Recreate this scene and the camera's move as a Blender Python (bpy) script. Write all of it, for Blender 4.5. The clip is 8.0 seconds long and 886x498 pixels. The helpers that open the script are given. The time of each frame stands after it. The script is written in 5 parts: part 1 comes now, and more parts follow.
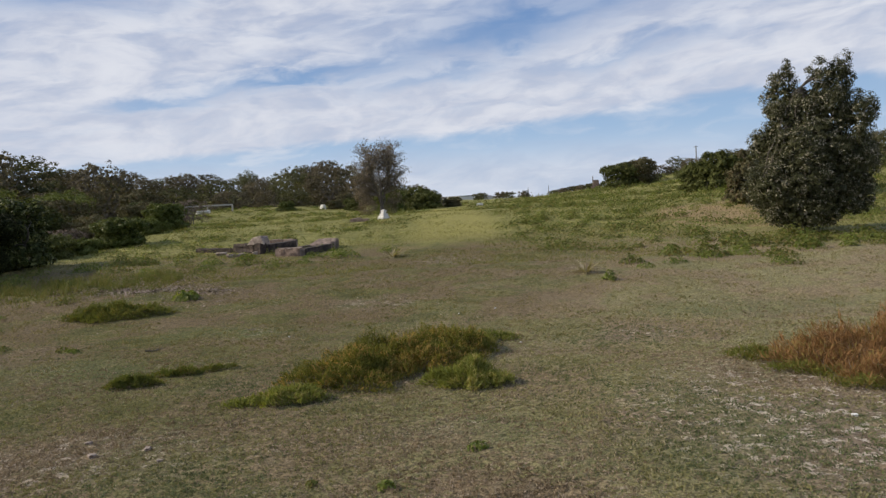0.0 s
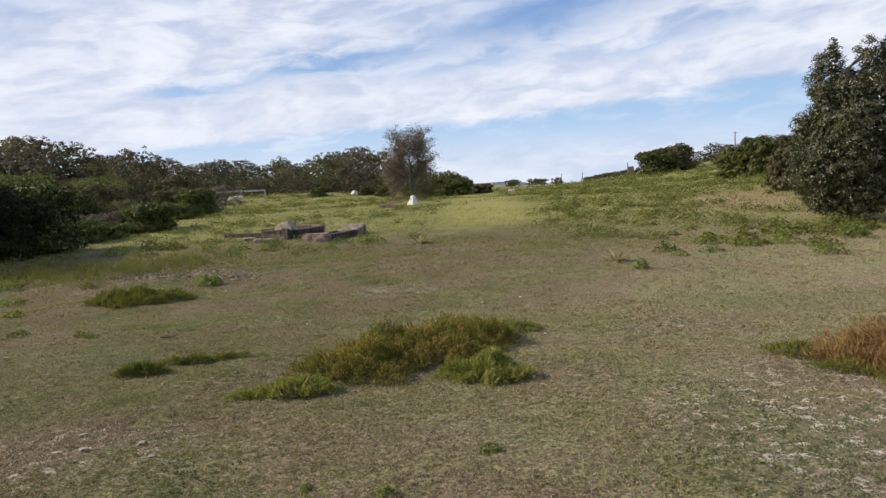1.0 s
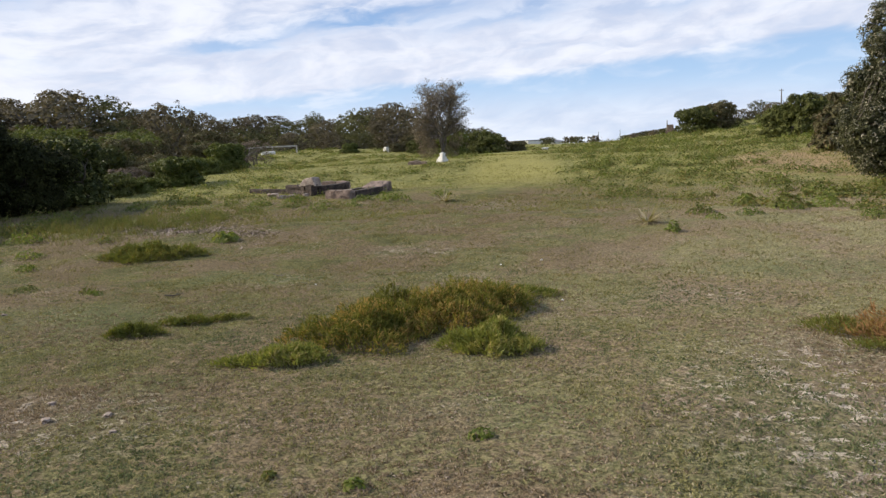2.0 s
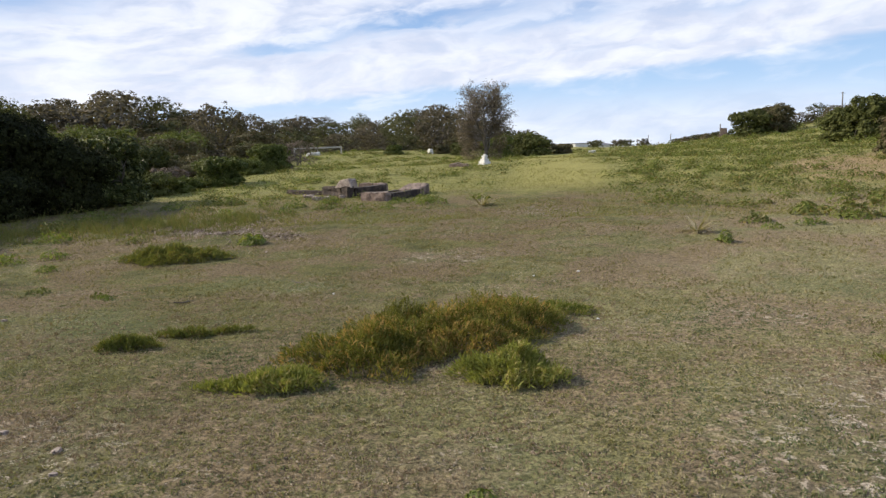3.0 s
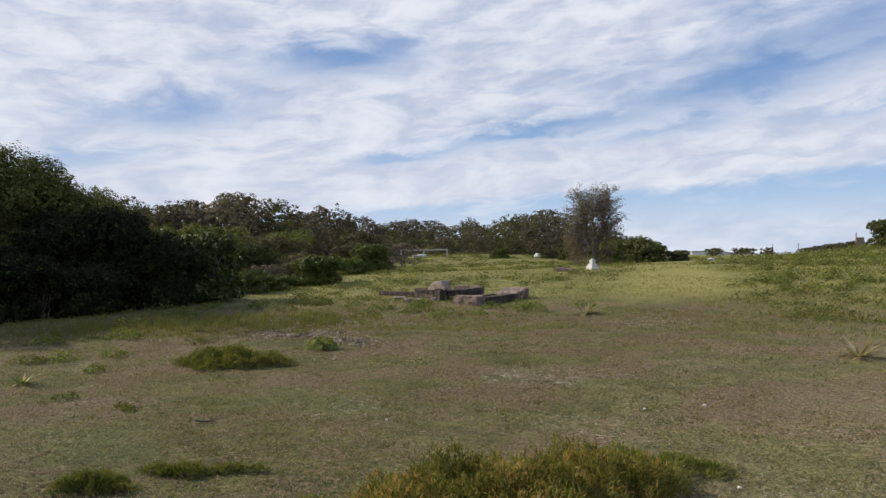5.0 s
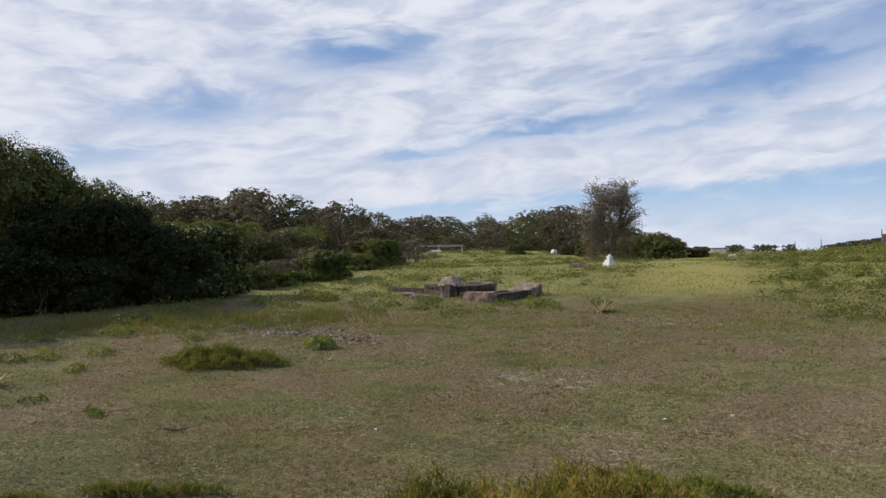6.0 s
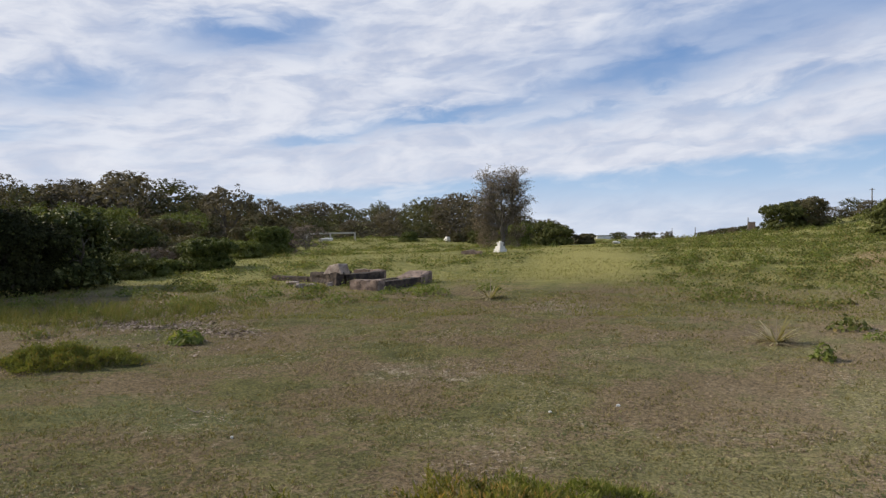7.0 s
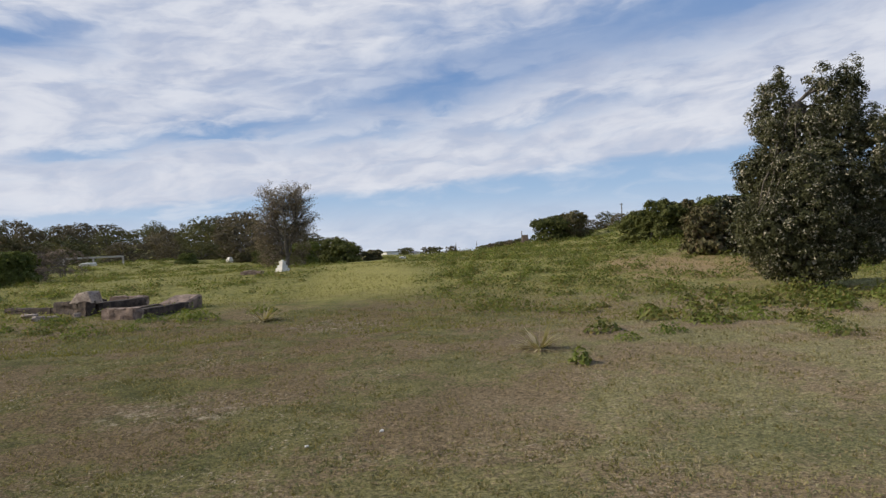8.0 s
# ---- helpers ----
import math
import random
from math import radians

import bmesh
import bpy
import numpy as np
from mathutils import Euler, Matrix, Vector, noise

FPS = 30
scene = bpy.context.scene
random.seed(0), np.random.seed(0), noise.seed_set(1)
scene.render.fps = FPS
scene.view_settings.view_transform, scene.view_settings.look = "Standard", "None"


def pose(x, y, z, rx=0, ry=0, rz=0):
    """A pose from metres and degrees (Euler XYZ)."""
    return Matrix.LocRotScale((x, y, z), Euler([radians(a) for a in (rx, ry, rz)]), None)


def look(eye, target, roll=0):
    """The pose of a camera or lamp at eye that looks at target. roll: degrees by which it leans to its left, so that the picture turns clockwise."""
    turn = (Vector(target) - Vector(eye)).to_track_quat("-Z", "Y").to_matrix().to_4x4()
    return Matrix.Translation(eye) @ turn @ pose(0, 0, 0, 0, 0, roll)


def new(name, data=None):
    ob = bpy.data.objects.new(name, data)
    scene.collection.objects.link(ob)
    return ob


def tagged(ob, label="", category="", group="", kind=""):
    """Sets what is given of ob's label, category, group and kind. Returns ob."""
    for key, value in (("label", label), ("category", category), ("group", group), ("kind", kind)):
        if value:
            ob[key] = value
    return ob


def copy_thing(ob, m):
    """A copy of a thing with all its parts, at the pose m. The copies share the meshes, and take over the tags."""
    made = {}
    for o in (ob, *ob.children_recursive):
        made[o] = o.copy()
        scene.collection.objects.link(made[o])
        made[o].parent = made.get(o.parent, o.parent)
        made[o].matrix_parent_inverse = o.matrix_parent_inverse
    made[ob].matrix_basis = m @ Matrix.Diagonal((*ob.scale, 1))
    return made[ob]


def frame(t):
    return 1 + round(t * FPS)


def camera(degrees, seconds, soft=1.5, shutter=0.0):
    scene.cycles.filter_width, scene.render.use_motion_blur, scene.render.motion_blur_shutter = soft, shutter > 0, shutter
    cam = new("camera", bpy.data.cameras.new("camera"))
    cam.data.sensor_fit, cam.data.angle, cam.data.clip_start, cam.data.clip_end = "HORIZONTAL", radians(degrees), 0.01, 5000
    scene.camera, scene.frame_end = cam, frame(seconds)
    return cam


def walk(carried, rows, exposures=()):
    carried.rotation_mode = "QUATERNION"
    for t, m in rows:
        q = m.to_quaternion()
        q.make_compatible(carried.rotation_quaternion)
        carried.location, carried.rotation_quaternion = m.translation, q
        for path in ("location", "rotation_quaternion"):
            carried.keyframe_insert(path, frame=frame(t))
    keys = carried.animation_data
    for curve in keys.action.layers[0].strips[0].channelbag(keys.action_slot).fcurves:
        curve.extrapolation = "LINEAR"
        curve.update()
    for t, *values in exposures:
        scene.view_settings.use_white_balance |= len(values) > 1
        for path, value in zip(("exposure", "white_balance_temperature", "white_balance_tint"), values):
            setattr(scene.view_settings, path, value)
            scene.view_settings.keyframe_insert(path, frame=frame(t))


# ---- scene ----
cam = camera(65.6, 8.0, soft=1.42)
PATH = [
    (0, (0.067, -0.823, 1.599), (-0.257, 1.145, 1.457), -3.38),
    (0.5, (0.110, -0.674, 1.580), (-0.261, 1.284, 1.412), -3.44),
    (1, (0.141, -0.409, 1.554), (-0.277, 1.539, 1.379), -3.19),
    (1.5, (0.212, -0.149, 1.521), (-0.206, 1.790, 1.265), -3.40),
    (1.7, (0.247, -0.024, 1.515), (-0.205, 1.905, 1.239), -3.14),
    (2.8, (0.328, 0.782, 1.488), (-0.295, 2.657, 1.181), -2.45),
    (3, (0.329, 0.950, 1.481), (-0.313, 2.823, 1.202), -2.27),
    (3.5, (0.298, 1.383, 1.463), (-0.422, 3.246, 1.364), -1.65),
    (4, (0.201, 1.861, 1.423), (-0.629, 3.681, 1.421), -0.88),
    (4.5, (0.078, 2.295, 1.395), (-0.834, 4.075, 1.440), -0.97),
    (4.7, (0.050, 2.475, 1.387), (-0.866, 4.253, 1.416), -1.08),
    (5.8, (-0.135, 3.370, 1.329), (-1.112, 5.115, 1.372), -0.95),
    (6, (-0.174, 3.523, 1.321), (-1.147, 5.270, 1.343), -0.94),
    (6.5, (-0.249, 3.882, 1.287), (-1.227, 5.626, 1.296), -1.15),
    (7, (-0.272, 4.199, 1.279), (-0.970, 6.073, 1.260), -1.12),
    (7.5, (-0.213, 4.480, 1.256), (-0.561, 6.450, 1.249), -2.71),
    (8, (-0.057, 4.847, 1.239), (-0.167, 6.844, 1.250), -2.93),
]
# the clip's own exposure drifts
LIGHTNESS = [(0, -0.05), (0.5, 0.10), (1.0, 0.25), (1.7, 0.31), (3.0, 0.40), (3.5, 0.41), (4.0, 0.24), (4.5, 0.10), (6.0, 0.07), (7.0, 0.06), (7.5, 0.04), (8.0, -0.05)]
walk(cam, [(t, look(eye, target, roll)) for t, eye, target, roll in PATH], LIGHTNESS)

# ---- light: late sun from the left, streaky high cloud ----
SUN_TO = Vector((-0.88, -0.04, 0.54)).normalized()
sun = new("sun", bpy.data.lights.new("sun", "SUN"))
sun.data.energy, sun.data.angle, sun.data.color = 5.0, radians(0.6), (1.0, 0.89, 0.72)
sun.matrix_world = look((0, 0, 50), Vector((0, 0, 50)) - SUN_TO)


class Nodes:
    """Short hand for building a node tree."""

    def __init__(self, tree):
        self.tree = tree
        tree.nodes.clear()

    def add(self, kind, **given):
        node = self.tree.nodes.new(kind)
        for key, value in given.items():
            if key in ("operation", "blend_type", "data_type", "noise_dimensions", "sky_type", "feature", "interpolation_type"):
                setattr(node, key, value)
        return node

    def link(self, a, b):
        self.tree.links.new(a, b)

    def put(self, socket, value):
        if isinstance(value, bpy.types.NodeSocket):
            self.link(value, socket)
        else:
            socket.default_value = value

    def math(self, op, a, b=0.0, clamp=False):
        node = self.add("ShaderNodeMath", operation=op)
        node.use_clamp = clamp
        self.put(node.inputs[0], a)
        self.put(node.inputs[1], b)
        return node.outputs[0]

    def noise(self, vector, scale, detail=4.0, rough=0.55, distort=0.0):
        node = self.add("ShaderNodeTexNoise")
        if vector is not None:
            self.link(vector, node.inputs["Vector"])
        node.inputs["Scale"].default_value = scale
        node.inputs["Detail"].default_value = detail
        node.inputs["Roughness"].default_value = rough
        node.inputs["Distortion"].default_value = distort
        return node.outputs["Fac"]

    def ramp(self, value, low, high, a=0.0, b=1.0, smooth=True):
        node = self.add("ShaderNodeMapRange", interpolation_type="SMOOTHSTEP" if smooth else "LINEAR")
        self.put(node.inputs["Value"], value)
        for key, v in (("From Min", low), ("From Max", high), ("To Min", a), ("To Max", b)):
            self.put(node.inputs[key], v)
        return node.outputs[0]

    def mix(self, fac, a, b, blend="MIX"):
        node = self.add("ShaderNodeMix", data_type="RGBA", blend_type=blend)
        self.put(node.inputs[0], fac)
        self.put(node.inputs[6], a if isinstance(a, bpy.types.NodeSocket) else (*a, 1.0))
        self.put(node.inputs[7], b if isinstance(b, bpy.types.NodeSocket) else (*b, 1.0))
        return node.outputs[2]

    def scaled(self, vector, s):
        node = self.add("ShaderNodeMapping")
        self.link(vector, node.inputs["Vector"])
        node.inputs["Scale"].default_value = s
        return node.outputs[0]


def build_world():
    world = bpy.data.worlds.new("sky")
    scene.world = world
    world.use_nodes = True
    n = Nodes(world.node_tree)
    sky = n.add("ShaderNodeTexSky", sky_type="NISHITA")
    sky.sun_disc = False
    sky.sun_elevation = math.asin(SUN_TO.z)
    sky.sun_rotation = math.atan2(SUN_TO.x, SUN_TO.y)
    sky.altitude, sky.air_density, sky.dust_density, sky.ozone_density = 10, 1.0, 0.6, 1.6
    coord = n.add("ShaderNodeTexCoord").outputs["Generated"]
    split = n.add("ShaderNodeSeparateXYZ")
    n.link(coord, split.inputs[0])
    x, y, z = split.outputs
    az = n.math("MULTIPLY", n.math("ARCTAN2", x, y), 57.2958)
    el = n.math("MULTIPLY", n.math("ARCSINE", z), 57.2958)
    both = n.add("ShaderNodeCombineXYZ")
    n.link(az, both.inputs[0])
    n.link(el, both.inputs[1])
    warp = n.noise(n.scaled(both.outputs[0], (0.05, 0.16, 1)), 1.0, 5, 0.6)
    # clouds drift in long bands that rise to the right
    tilted = n.math("SUBTRACT", el, n.math("MULTIPLY", az, 0.07))
    tilted = n.math("ADD", tilted, n.math("MULTIPLY", n.math("SUBTRACT", warp, 0.5), 4.0))
    streak = n.add("ShaderNodeCombineXYZ")
    n.link(n.math("MULTIPLY", az, 0.055), streak.inputs[0])
    n.link(n.math("MULTIPLY", tilted, 0.30), streak.inputs[1])
    fibre = n.noise(streak.outputs[0], 1.0, 6, 0.55, 0.25)
    fine = n.noise(n.scaled(streak.outputs[0], (3.4, 1.9, 1)), 1.0, 5, 0.55, 0.4)
    cover = n.ramp(fibre, 0.22, 0.48, 0.50, 1.0)
    # gaps of blue: azimuth, elevation, half length, half height, depth
    wob = n.math("MULTIPLY", n.math("SUBTRACT", fine, 0.5), 4.2)
    el_w = n.math("ADD", n.math("ADD", el, wob), n.math("MULTIPLY", n.math("SUBTRACT", warp, 0.5), 3.0))
    az_w = n.math("ADD", az, n.math("MULTIPLY", n.math("SUBTRACT", fibre, 0.5), 16.0))
    for a0, e0, ra, re, deep in GAPS:
        da = n.math("DIVIDE", n.math("SUBTRACT", az_w, a0), ra)
        de = n.math("DIVIDE", n.math("SUBTRACT", n.math("SUBTRACT", el_w, e0), n.math("MULTIPLY", n.math("SUBTRACT", az, a0), 0.13)), re)
        r2 = n.math("ADD", n.math("MULTIPLY", da, da), n.math("MULTIPLY", de, de))
        hole = n.math("MULTIPLY", n.math("EXPONENT", n.math("MULTIPLY", r2, -1.0)), deep)
        cover = n.math("MULTIPLY", cover, n.math("SUBTRACT", 1.0, hole))
    # the big band ends in a clear lower edge, thin veil below it
    edge = n.math("ADD", n.math("ADD", 5.9, n.math("MULTIPLY", az, 0.055)), n.math("MULTIPLY", n.math("SUBTRACT", warp, 0.5), 1.6))
    above = n.ramp(n.math("SUBTRACT", n.math("ADD", el, n.math("MULTIPLY", wob, 0.35)), edge), -0.4, 0.5)
    veil = n.ramp(fine, 0.42, 0.72, 0.02, 0.42)
    veil = n.math("MULTIPLY", veil, n.ramp(az, -45.0, -5.0, 1.9, 0.8))
    low = n.math("MULTIPLY", n.ramp(n.math("ADD", el, n.math("MULTIPLY", wob, 0.5)), 1.5, 5.4, 0.80, 0.0), n.ramp(az, 6.0, 24.0, 1.0, 0.4))
    veil = n.math("MAXIMUM", veil, low)
    cover = n.math("ADD", n.math("MULTIPLY", cover, above), n.math("MULTIPLY", veil, n.math("SUBTRACT", 1.0, above)), clamp=True)
    wisp = n.noise(n.scaled(streak.outputs[0], (7.0, 5.5, 1)), 1.0, 5, 0.6, 0.3)
    cover = n.math("MULTIPLY", cover, n.ramp(n.math("ADD", n.math("MULTIPLY", fine, 0.6), n.math("MULTIPLY", wisp, 0.4)), 0.30, 0.58, 0.74, 1.0), clamp=True)
    cover = n.math("MULTIPLY", cover, n.ramp(el, 22.0, 45.0, 1.0, 0.3))
    soft = n.mix(n.ramp(fine, 0.3, 0.7), (0.56, 0.60, 0.72), (0.745, 0.77, 0.845))
    blue = n.mix(n.ramp(el, 1.0, 16.0), (0.43, 0.61, 0.85), (0.15, 0.30, 0.60))
    bg_sky = n.add("ShaderNodeBackground")
    n.link(sky.outputs[0], bg_sky.inputs[0])
    bg_sky.inputs[1].default_value = 0.06
    tint = n.add("ShaderNodeBackground")
    n.link(blue, tint.inputs[0])
    tint.inputs[1].default_value = 1.0
    half = n.add("ShaderNodeMixShader")
    half.inputs[0].default_value = 0.85
    n.link(bg_sky.outputs[0], half.inputs[1])
    n.link(tint.outputs[0], half.inputs[2])
    bg_cloud = n.add("ShaderNodeBackground")
    n.link(soft, bg_cloud.inputs[0])
    bg_cloud.inputs[1].default_value = 1.0
    both_sky = n.add("ShaderNodeMixShader")
    n.link(cover, both_sky.inputs[0])
    n.link(half.outputs[0], both_sky.inputs[1])
    n.link(bg_cloud.outputs[0], both_sky.inputs[2])
    out = n.add("ShaderNodeOutputWorld")
    n.link(both_sky.outputs[0], out.inputs[0])


GAPS = [
    (-20, 10.3, 8, 0.9, 0.95),
    (-3, 13.2, 9, 1.5, 0.9),
    (-36, 16.5, 7, 1.4, 0.9),
    (-49, 12.0, 6, 1.2, 0.75),
    (20, 17.5, 16, 2.4, 0.85),
    (4, 16.8, 18, 1.7, 0.55),
    (-9, 10.0, 6, 0.7, 0.6),
    (-30, 8.6, 3, 0.6, 0.8),
    (6, 10.6, 7, 0.7, 0.5),
    (-58, 7.5, 7, 0.9, 0.6),
]
build_world()


# ---- materials ----
def leaf_material(name, dark, light, accent=None, share=0.1, rough=0.5, glow=0.3):
    """Foliage: every leaf has its own shade between dark and light; a few take the accent."""
    m = bpy.data.materials.new(name)
    m.use_nodes = True
    n = Nodes(m.node_tree)
    island = n.add("ShaderNodeNewGeometry").outputs["Random Per Island"]
    obj = n.add("ShaderNodeTexCoord").outputs["Object"]
    patch = n.noise(obj, 1.7, 3)
    own = n.add("ShaderNodeObjectInfo").outputs["Random"]
    fac = n.math("ADD", n.math("MULTIPLY", island, 0.55), n.math("MULTIPLY", n.ramp(patch, 0.3, 0.7), 0.45))
    fac = n.math("ADD", fac, n.math("MULTIPLY", n.math("SUBTRACT", own, 0.5), 0.6), clamp=True)
    colour = n.mix(fac, dark, light)
    if accent:
        often = n.ramp(n.noise(obj, 2.6, 4, 0.6), 0.38, 0.62, 0.0, 2.0 * share)
        pick = n.math("LESS_THAN", n.math("FRACT", n.math("MULTIPLY", island, 37.7)), often)
        pick = n.math("MULTIPLY", pick, 0.8)
        colour = n.mix(pick, colour, accent)
    shade = n.add("ShaderNodeBsdfPrincipled")
    n.link(colour, shade.inputs["Base Color"])
    shade.inputs["Roughness"].default_value = rough
    shade.inputs["Specular IOR Level"].default_value = 0.15
    back = n.add("ShaderNodeBsdfTranslucent")
    n.link(n.mix(1.0, colour, (1.0, 1.0, 0.55), "MULTIPLY"), back.inputs[0])
    both = n.add("ShaderNodeMixShader")
    both.inputs[0].default_value = glow
    n.link(shade.outputs[0], both.inputs[1])
    n.link(back.outputs[0], both.inputs[2])
    out = n.add("ShaderNodeOutputMaterial")
    n.link(both.outputs[0], out.inputs[0])
    return m


def rough_material(name, a, b, c=None, scale=6.0, rough=0.9, bump=0.4, fine=60.0):
    """Stone, bark, plaster: mottled at two scales, with relief."""
    m = bpy.data.materials.new(name)
    m.use_nodes = True
    n = Nodes(m.node_tree)
    obj = n.add("ShaderNodeTexCoord").outputs["Object"]
    big, small = n.noise(obj, scale, 5, 0.6), n.noise(obj, fine, 4, 0.65)
    colour = n.mix(n.ramp(big, 0.35, 0.65), a, b)
    if c:
        colour = n.mix(n.ramp(n.noise(obj, scale * 2.3, 5, 0.7), 0.52, 0.66), colour, c)
    colour = n.mix(n.ramp(small, 0.3, 0.75, 0.0, 0.5), colour, n.mix(1.0, colour, (0.5, 0.48, 0.45), "MULTIPLY"))
    shade = n.add("ShaderNodeBsdfPrincipled")
    n.link(colour, shade.inputs["Base Color"])
    shade.inputs["Roughness"].default_value = rough
    lift = n.add("ShaderNodeBump")
    lift.inputs["Strength"].default_value = bump
    lift.inputs["Distance"].default_value = 0.02
    n.link(n.math("ADD", n.math("MULTIPLY", big, 0.6), n.math("MULTIPLY", small, 0.4)), lift.inputs["Height"])
    n.link(lift.outputs[0], shade.inputs["Normal"])
    out = n.add("ShaderNodeOutputMaterial")
    n.link(shade.outputs[0], out.inputs[0])
    return m


def ground_material():
    m = bpy.data.materials.new("turf")
    m.use_nodes = True
    n = Nodes(m.node_tree)
    obj = n.add("ShaderNodeTexCoord").outputs["Object"]
    split = n.add("ShaderNodeSeparateXYZ")
    n.link(obj, split.inputs[0])
    x, y, _ = split.outputs
    big, mid = n.noise(obj, 0.35, 5, 0.6), n.noise(obj, 1.9, 5, 0.62)
    small, tiny = n.noise(obj, 13.0, 5, 0.7), n.noise(obj, 75.0, 4, 0.7)
    turf = n.mix(n.ramp(mid, 0.3, 0.7), (0.078, 0.082, 0.027), (0.142, 0.134, 0.048))
    soil = n.mix(n.ramp(small, 0.3, 0.7), (0.112, 0.082, 0.045), (0.186, 0.142, 0.082))
    bare = n.math("ADD", n.math("MULTIPLY", n.noise(obj, 0.62, 6, 0.65), 0.7), n.math("MULTIPLY", small, 0.3))
    colour = n.mix(n.ramp(bare, 0.45, 0.53), turf, soil)
    # blends into a paler olive and ruddy mix towards the near right
    dry = n.ramp(n.math("ADD", n.math("SUBTRACT", x, n.math("MULTIPLY", n.math("SUBTRACT", y, 5.0), 0.27)), n.math("MULTIPLY", n.math("SUBTRACT", mid, 0.5), 5.0)), -6.5, 3.5, 0.0, 0.75)
    olive = n.mix(n.ramp(small, 0.35, 0.65), (0.252, 0.232, 0.116), (0.360, 0.322, 0.184))
    ruddy = n.mix(n.ramp(small, 0.35, 0.65), (0.235, 0.180, 0.112), (0.360, 0.288, 0.190))
    colour = n.mix(dry, colour, n.mix(n.ramp(bare, 0.46, 0.54), olive, ruddy))
    # cool green mats of clover
    for cx, cy, rx, ry in ((0.6, 3.9, 0.9, 0.7), (-6.2, 6.6, 1.4, 1.0), (-0.7, 4.4, 0.8, 0.5), (-5.2, 9.4, 1.6, 0.8), (3.0, 10.5, 2.5, 1.0)):
        ax, ay = n.math("DIVIDE", n.math("SUBTRACT", x, cx), rx), n.math("DIVIDE", n.math("SUBTRACT", y, cy), ry)
        away = n.math("ADD", n.math("ADD", n.math("MULTIPLY", ax, ax), n.math("MULTIPLY", ay, ay)), n.math("MULTIPLY", n.math("SUBTRACT", mid, 0.5), 2.5))
        colour = n.mix(n.ramp(away, 0.0, 1.2, 0.4, 0.0), colour, n.mix(n.ramp(small, 0.3, 0.7), (0.088, 0.108, 0.044), (0.180, 0.198, 0.086)))
    # lusher beyond the worn clearing
    lush = n.mix(n.ramp(mid, 0.3, 0.7), (0.136, 0.141, 0.042), (0.268, 0.250, 0.084))
    line = n.math("ADD", y, n.math("MULTIPLY", n.math("SUBTRACT", big, 0.5), 9.0))
    line = n.math("ADD", line, n.math("MULTIPLY", n.math("ABSOLUTE", n.math("ADD", x, 3.0)), 0.28))
    colour = n.mix(n.ramp(line, 20.0, 28.0), colour, lush)
    # smooth mown track climbing to the saddle
    off = n.math("ABSOLUTE", n.math("ADD", n.math("ADD", x, 3.4), n.math("MULTIPLY", n.math("SUBTRACT", y, 24.0), 0.165)))
    off = n.math("ADD", off, n.math("MULTIPLY", n.math("SUBTRACT", mid, 0.5), 1.6))
    track = n.math("MULTIPLY", n.ramp(off, 0.8, 2.6, 0.8, 0.0), n.ramp(y, 22.0, 27.0))
    colour = n.mix(track, colour, (0.300, 0.275, 0.090))
    # bare ochre earth on the bank
    bx, by = n.math("DIVIDE", n.math("SUBTRACT", x, 7.0), 3.4), n.math("DIVIDE", n.math("SUBTRACT", y, 28.0), 5.0)
    scar = n.math("ADD", n.math("MULTIPLY", bx, bx), n.math("MULTIPLY", by, by))
    scar = n.ramp(n.math("ADD", scar, n.math("MULTIPLY", n.math("SUBTRACT", n.noise(obj, 1.1, 5, 0.7), 0.5), 5.0)), 0.1, 1.2, 0.95, 0.0)
    colour = n.mix(scar, colour, n.mix(n.ramp(small, 0.35, 0.65), (0.25, 0.168, 0.092), (0.37, 0.275, 0.155)))
    # grain of tufts and crumbs
    grain = n.noise(obj, 30.0, 6, 0.82)
    colour = n.mix(1.0, colour, n.mix(n.ramp(grain, 0.38, 0.62), (0.44, 0.44, 0.42), (1.50, 1.46, 1.38)), "MULTIPLY")
    # straw and sand flecks
    fleck = n.math("MULTIPLY", n.ramp(n.noise(obj, 22.0, 5, 0.75), 0.56, 0.64), n.ramp(n.noise(obj, 0.9, 4, 0.6), 0.45, 0.64))
    colour = n.mix(n.math("MULTIPLY", fleck, n.ramp(y, 16.0, 26.0, 0.95, 0.15)), colour, (0.44, 0.37, 0.28))
    # pale sand shows through in broken streaks beside the rusty shrub and at the path's start
    for cx, cy, rx, ry, share in ((2.3, 4.7, 2.0, 2.4, 1.0), (-3.3, 3.6, 1.1, 0.8, 0.6), (1.1, 8.6, 0.9, 0.6, 0.45), (-3.4, 11.9, 1.0, 0.7, 0.4), (-2.9, 18.4, 1.4, 1.2, 0.5)):
        ax, ay = n.math("DIVIDE", n.math("SUBTRACT", x, cx), rx), n.math("DIVIDE", n.math("SUBTRACT", y, cy), ry)
        away = n.math("ADD", n.math("MULTIPLY", ax, ax), n.math("MULTIPLY", ay, ay))
        near = n.ramp(away, 0.0, 1.1, share, 0.0)
        colour = n.mix(n.math("MULTIPLY", near, n.ramp(mid, 0.40, 0.60, 0.15, 0.6)), colour, n.mix(n.ramp(small, 0.35, 0.65), (0.17, 0.125, 0.095), (0.28, 0.215, 0.165)))
        streak = n.math("MULTIPLY", n.ramp(n.noise(obj, 7.5, 6, 0.78), 0.54, 0.585), near)
        colour = n.mix(n.math("MULTIPLY", streak, 0.95), colour, (0.62, 0.53, 0.43))
    colour = n.mix(n.ramp(tiny, 0.25, 0.50, 0.5, 0.0), colour, (0.035, 0.032, 0.018))
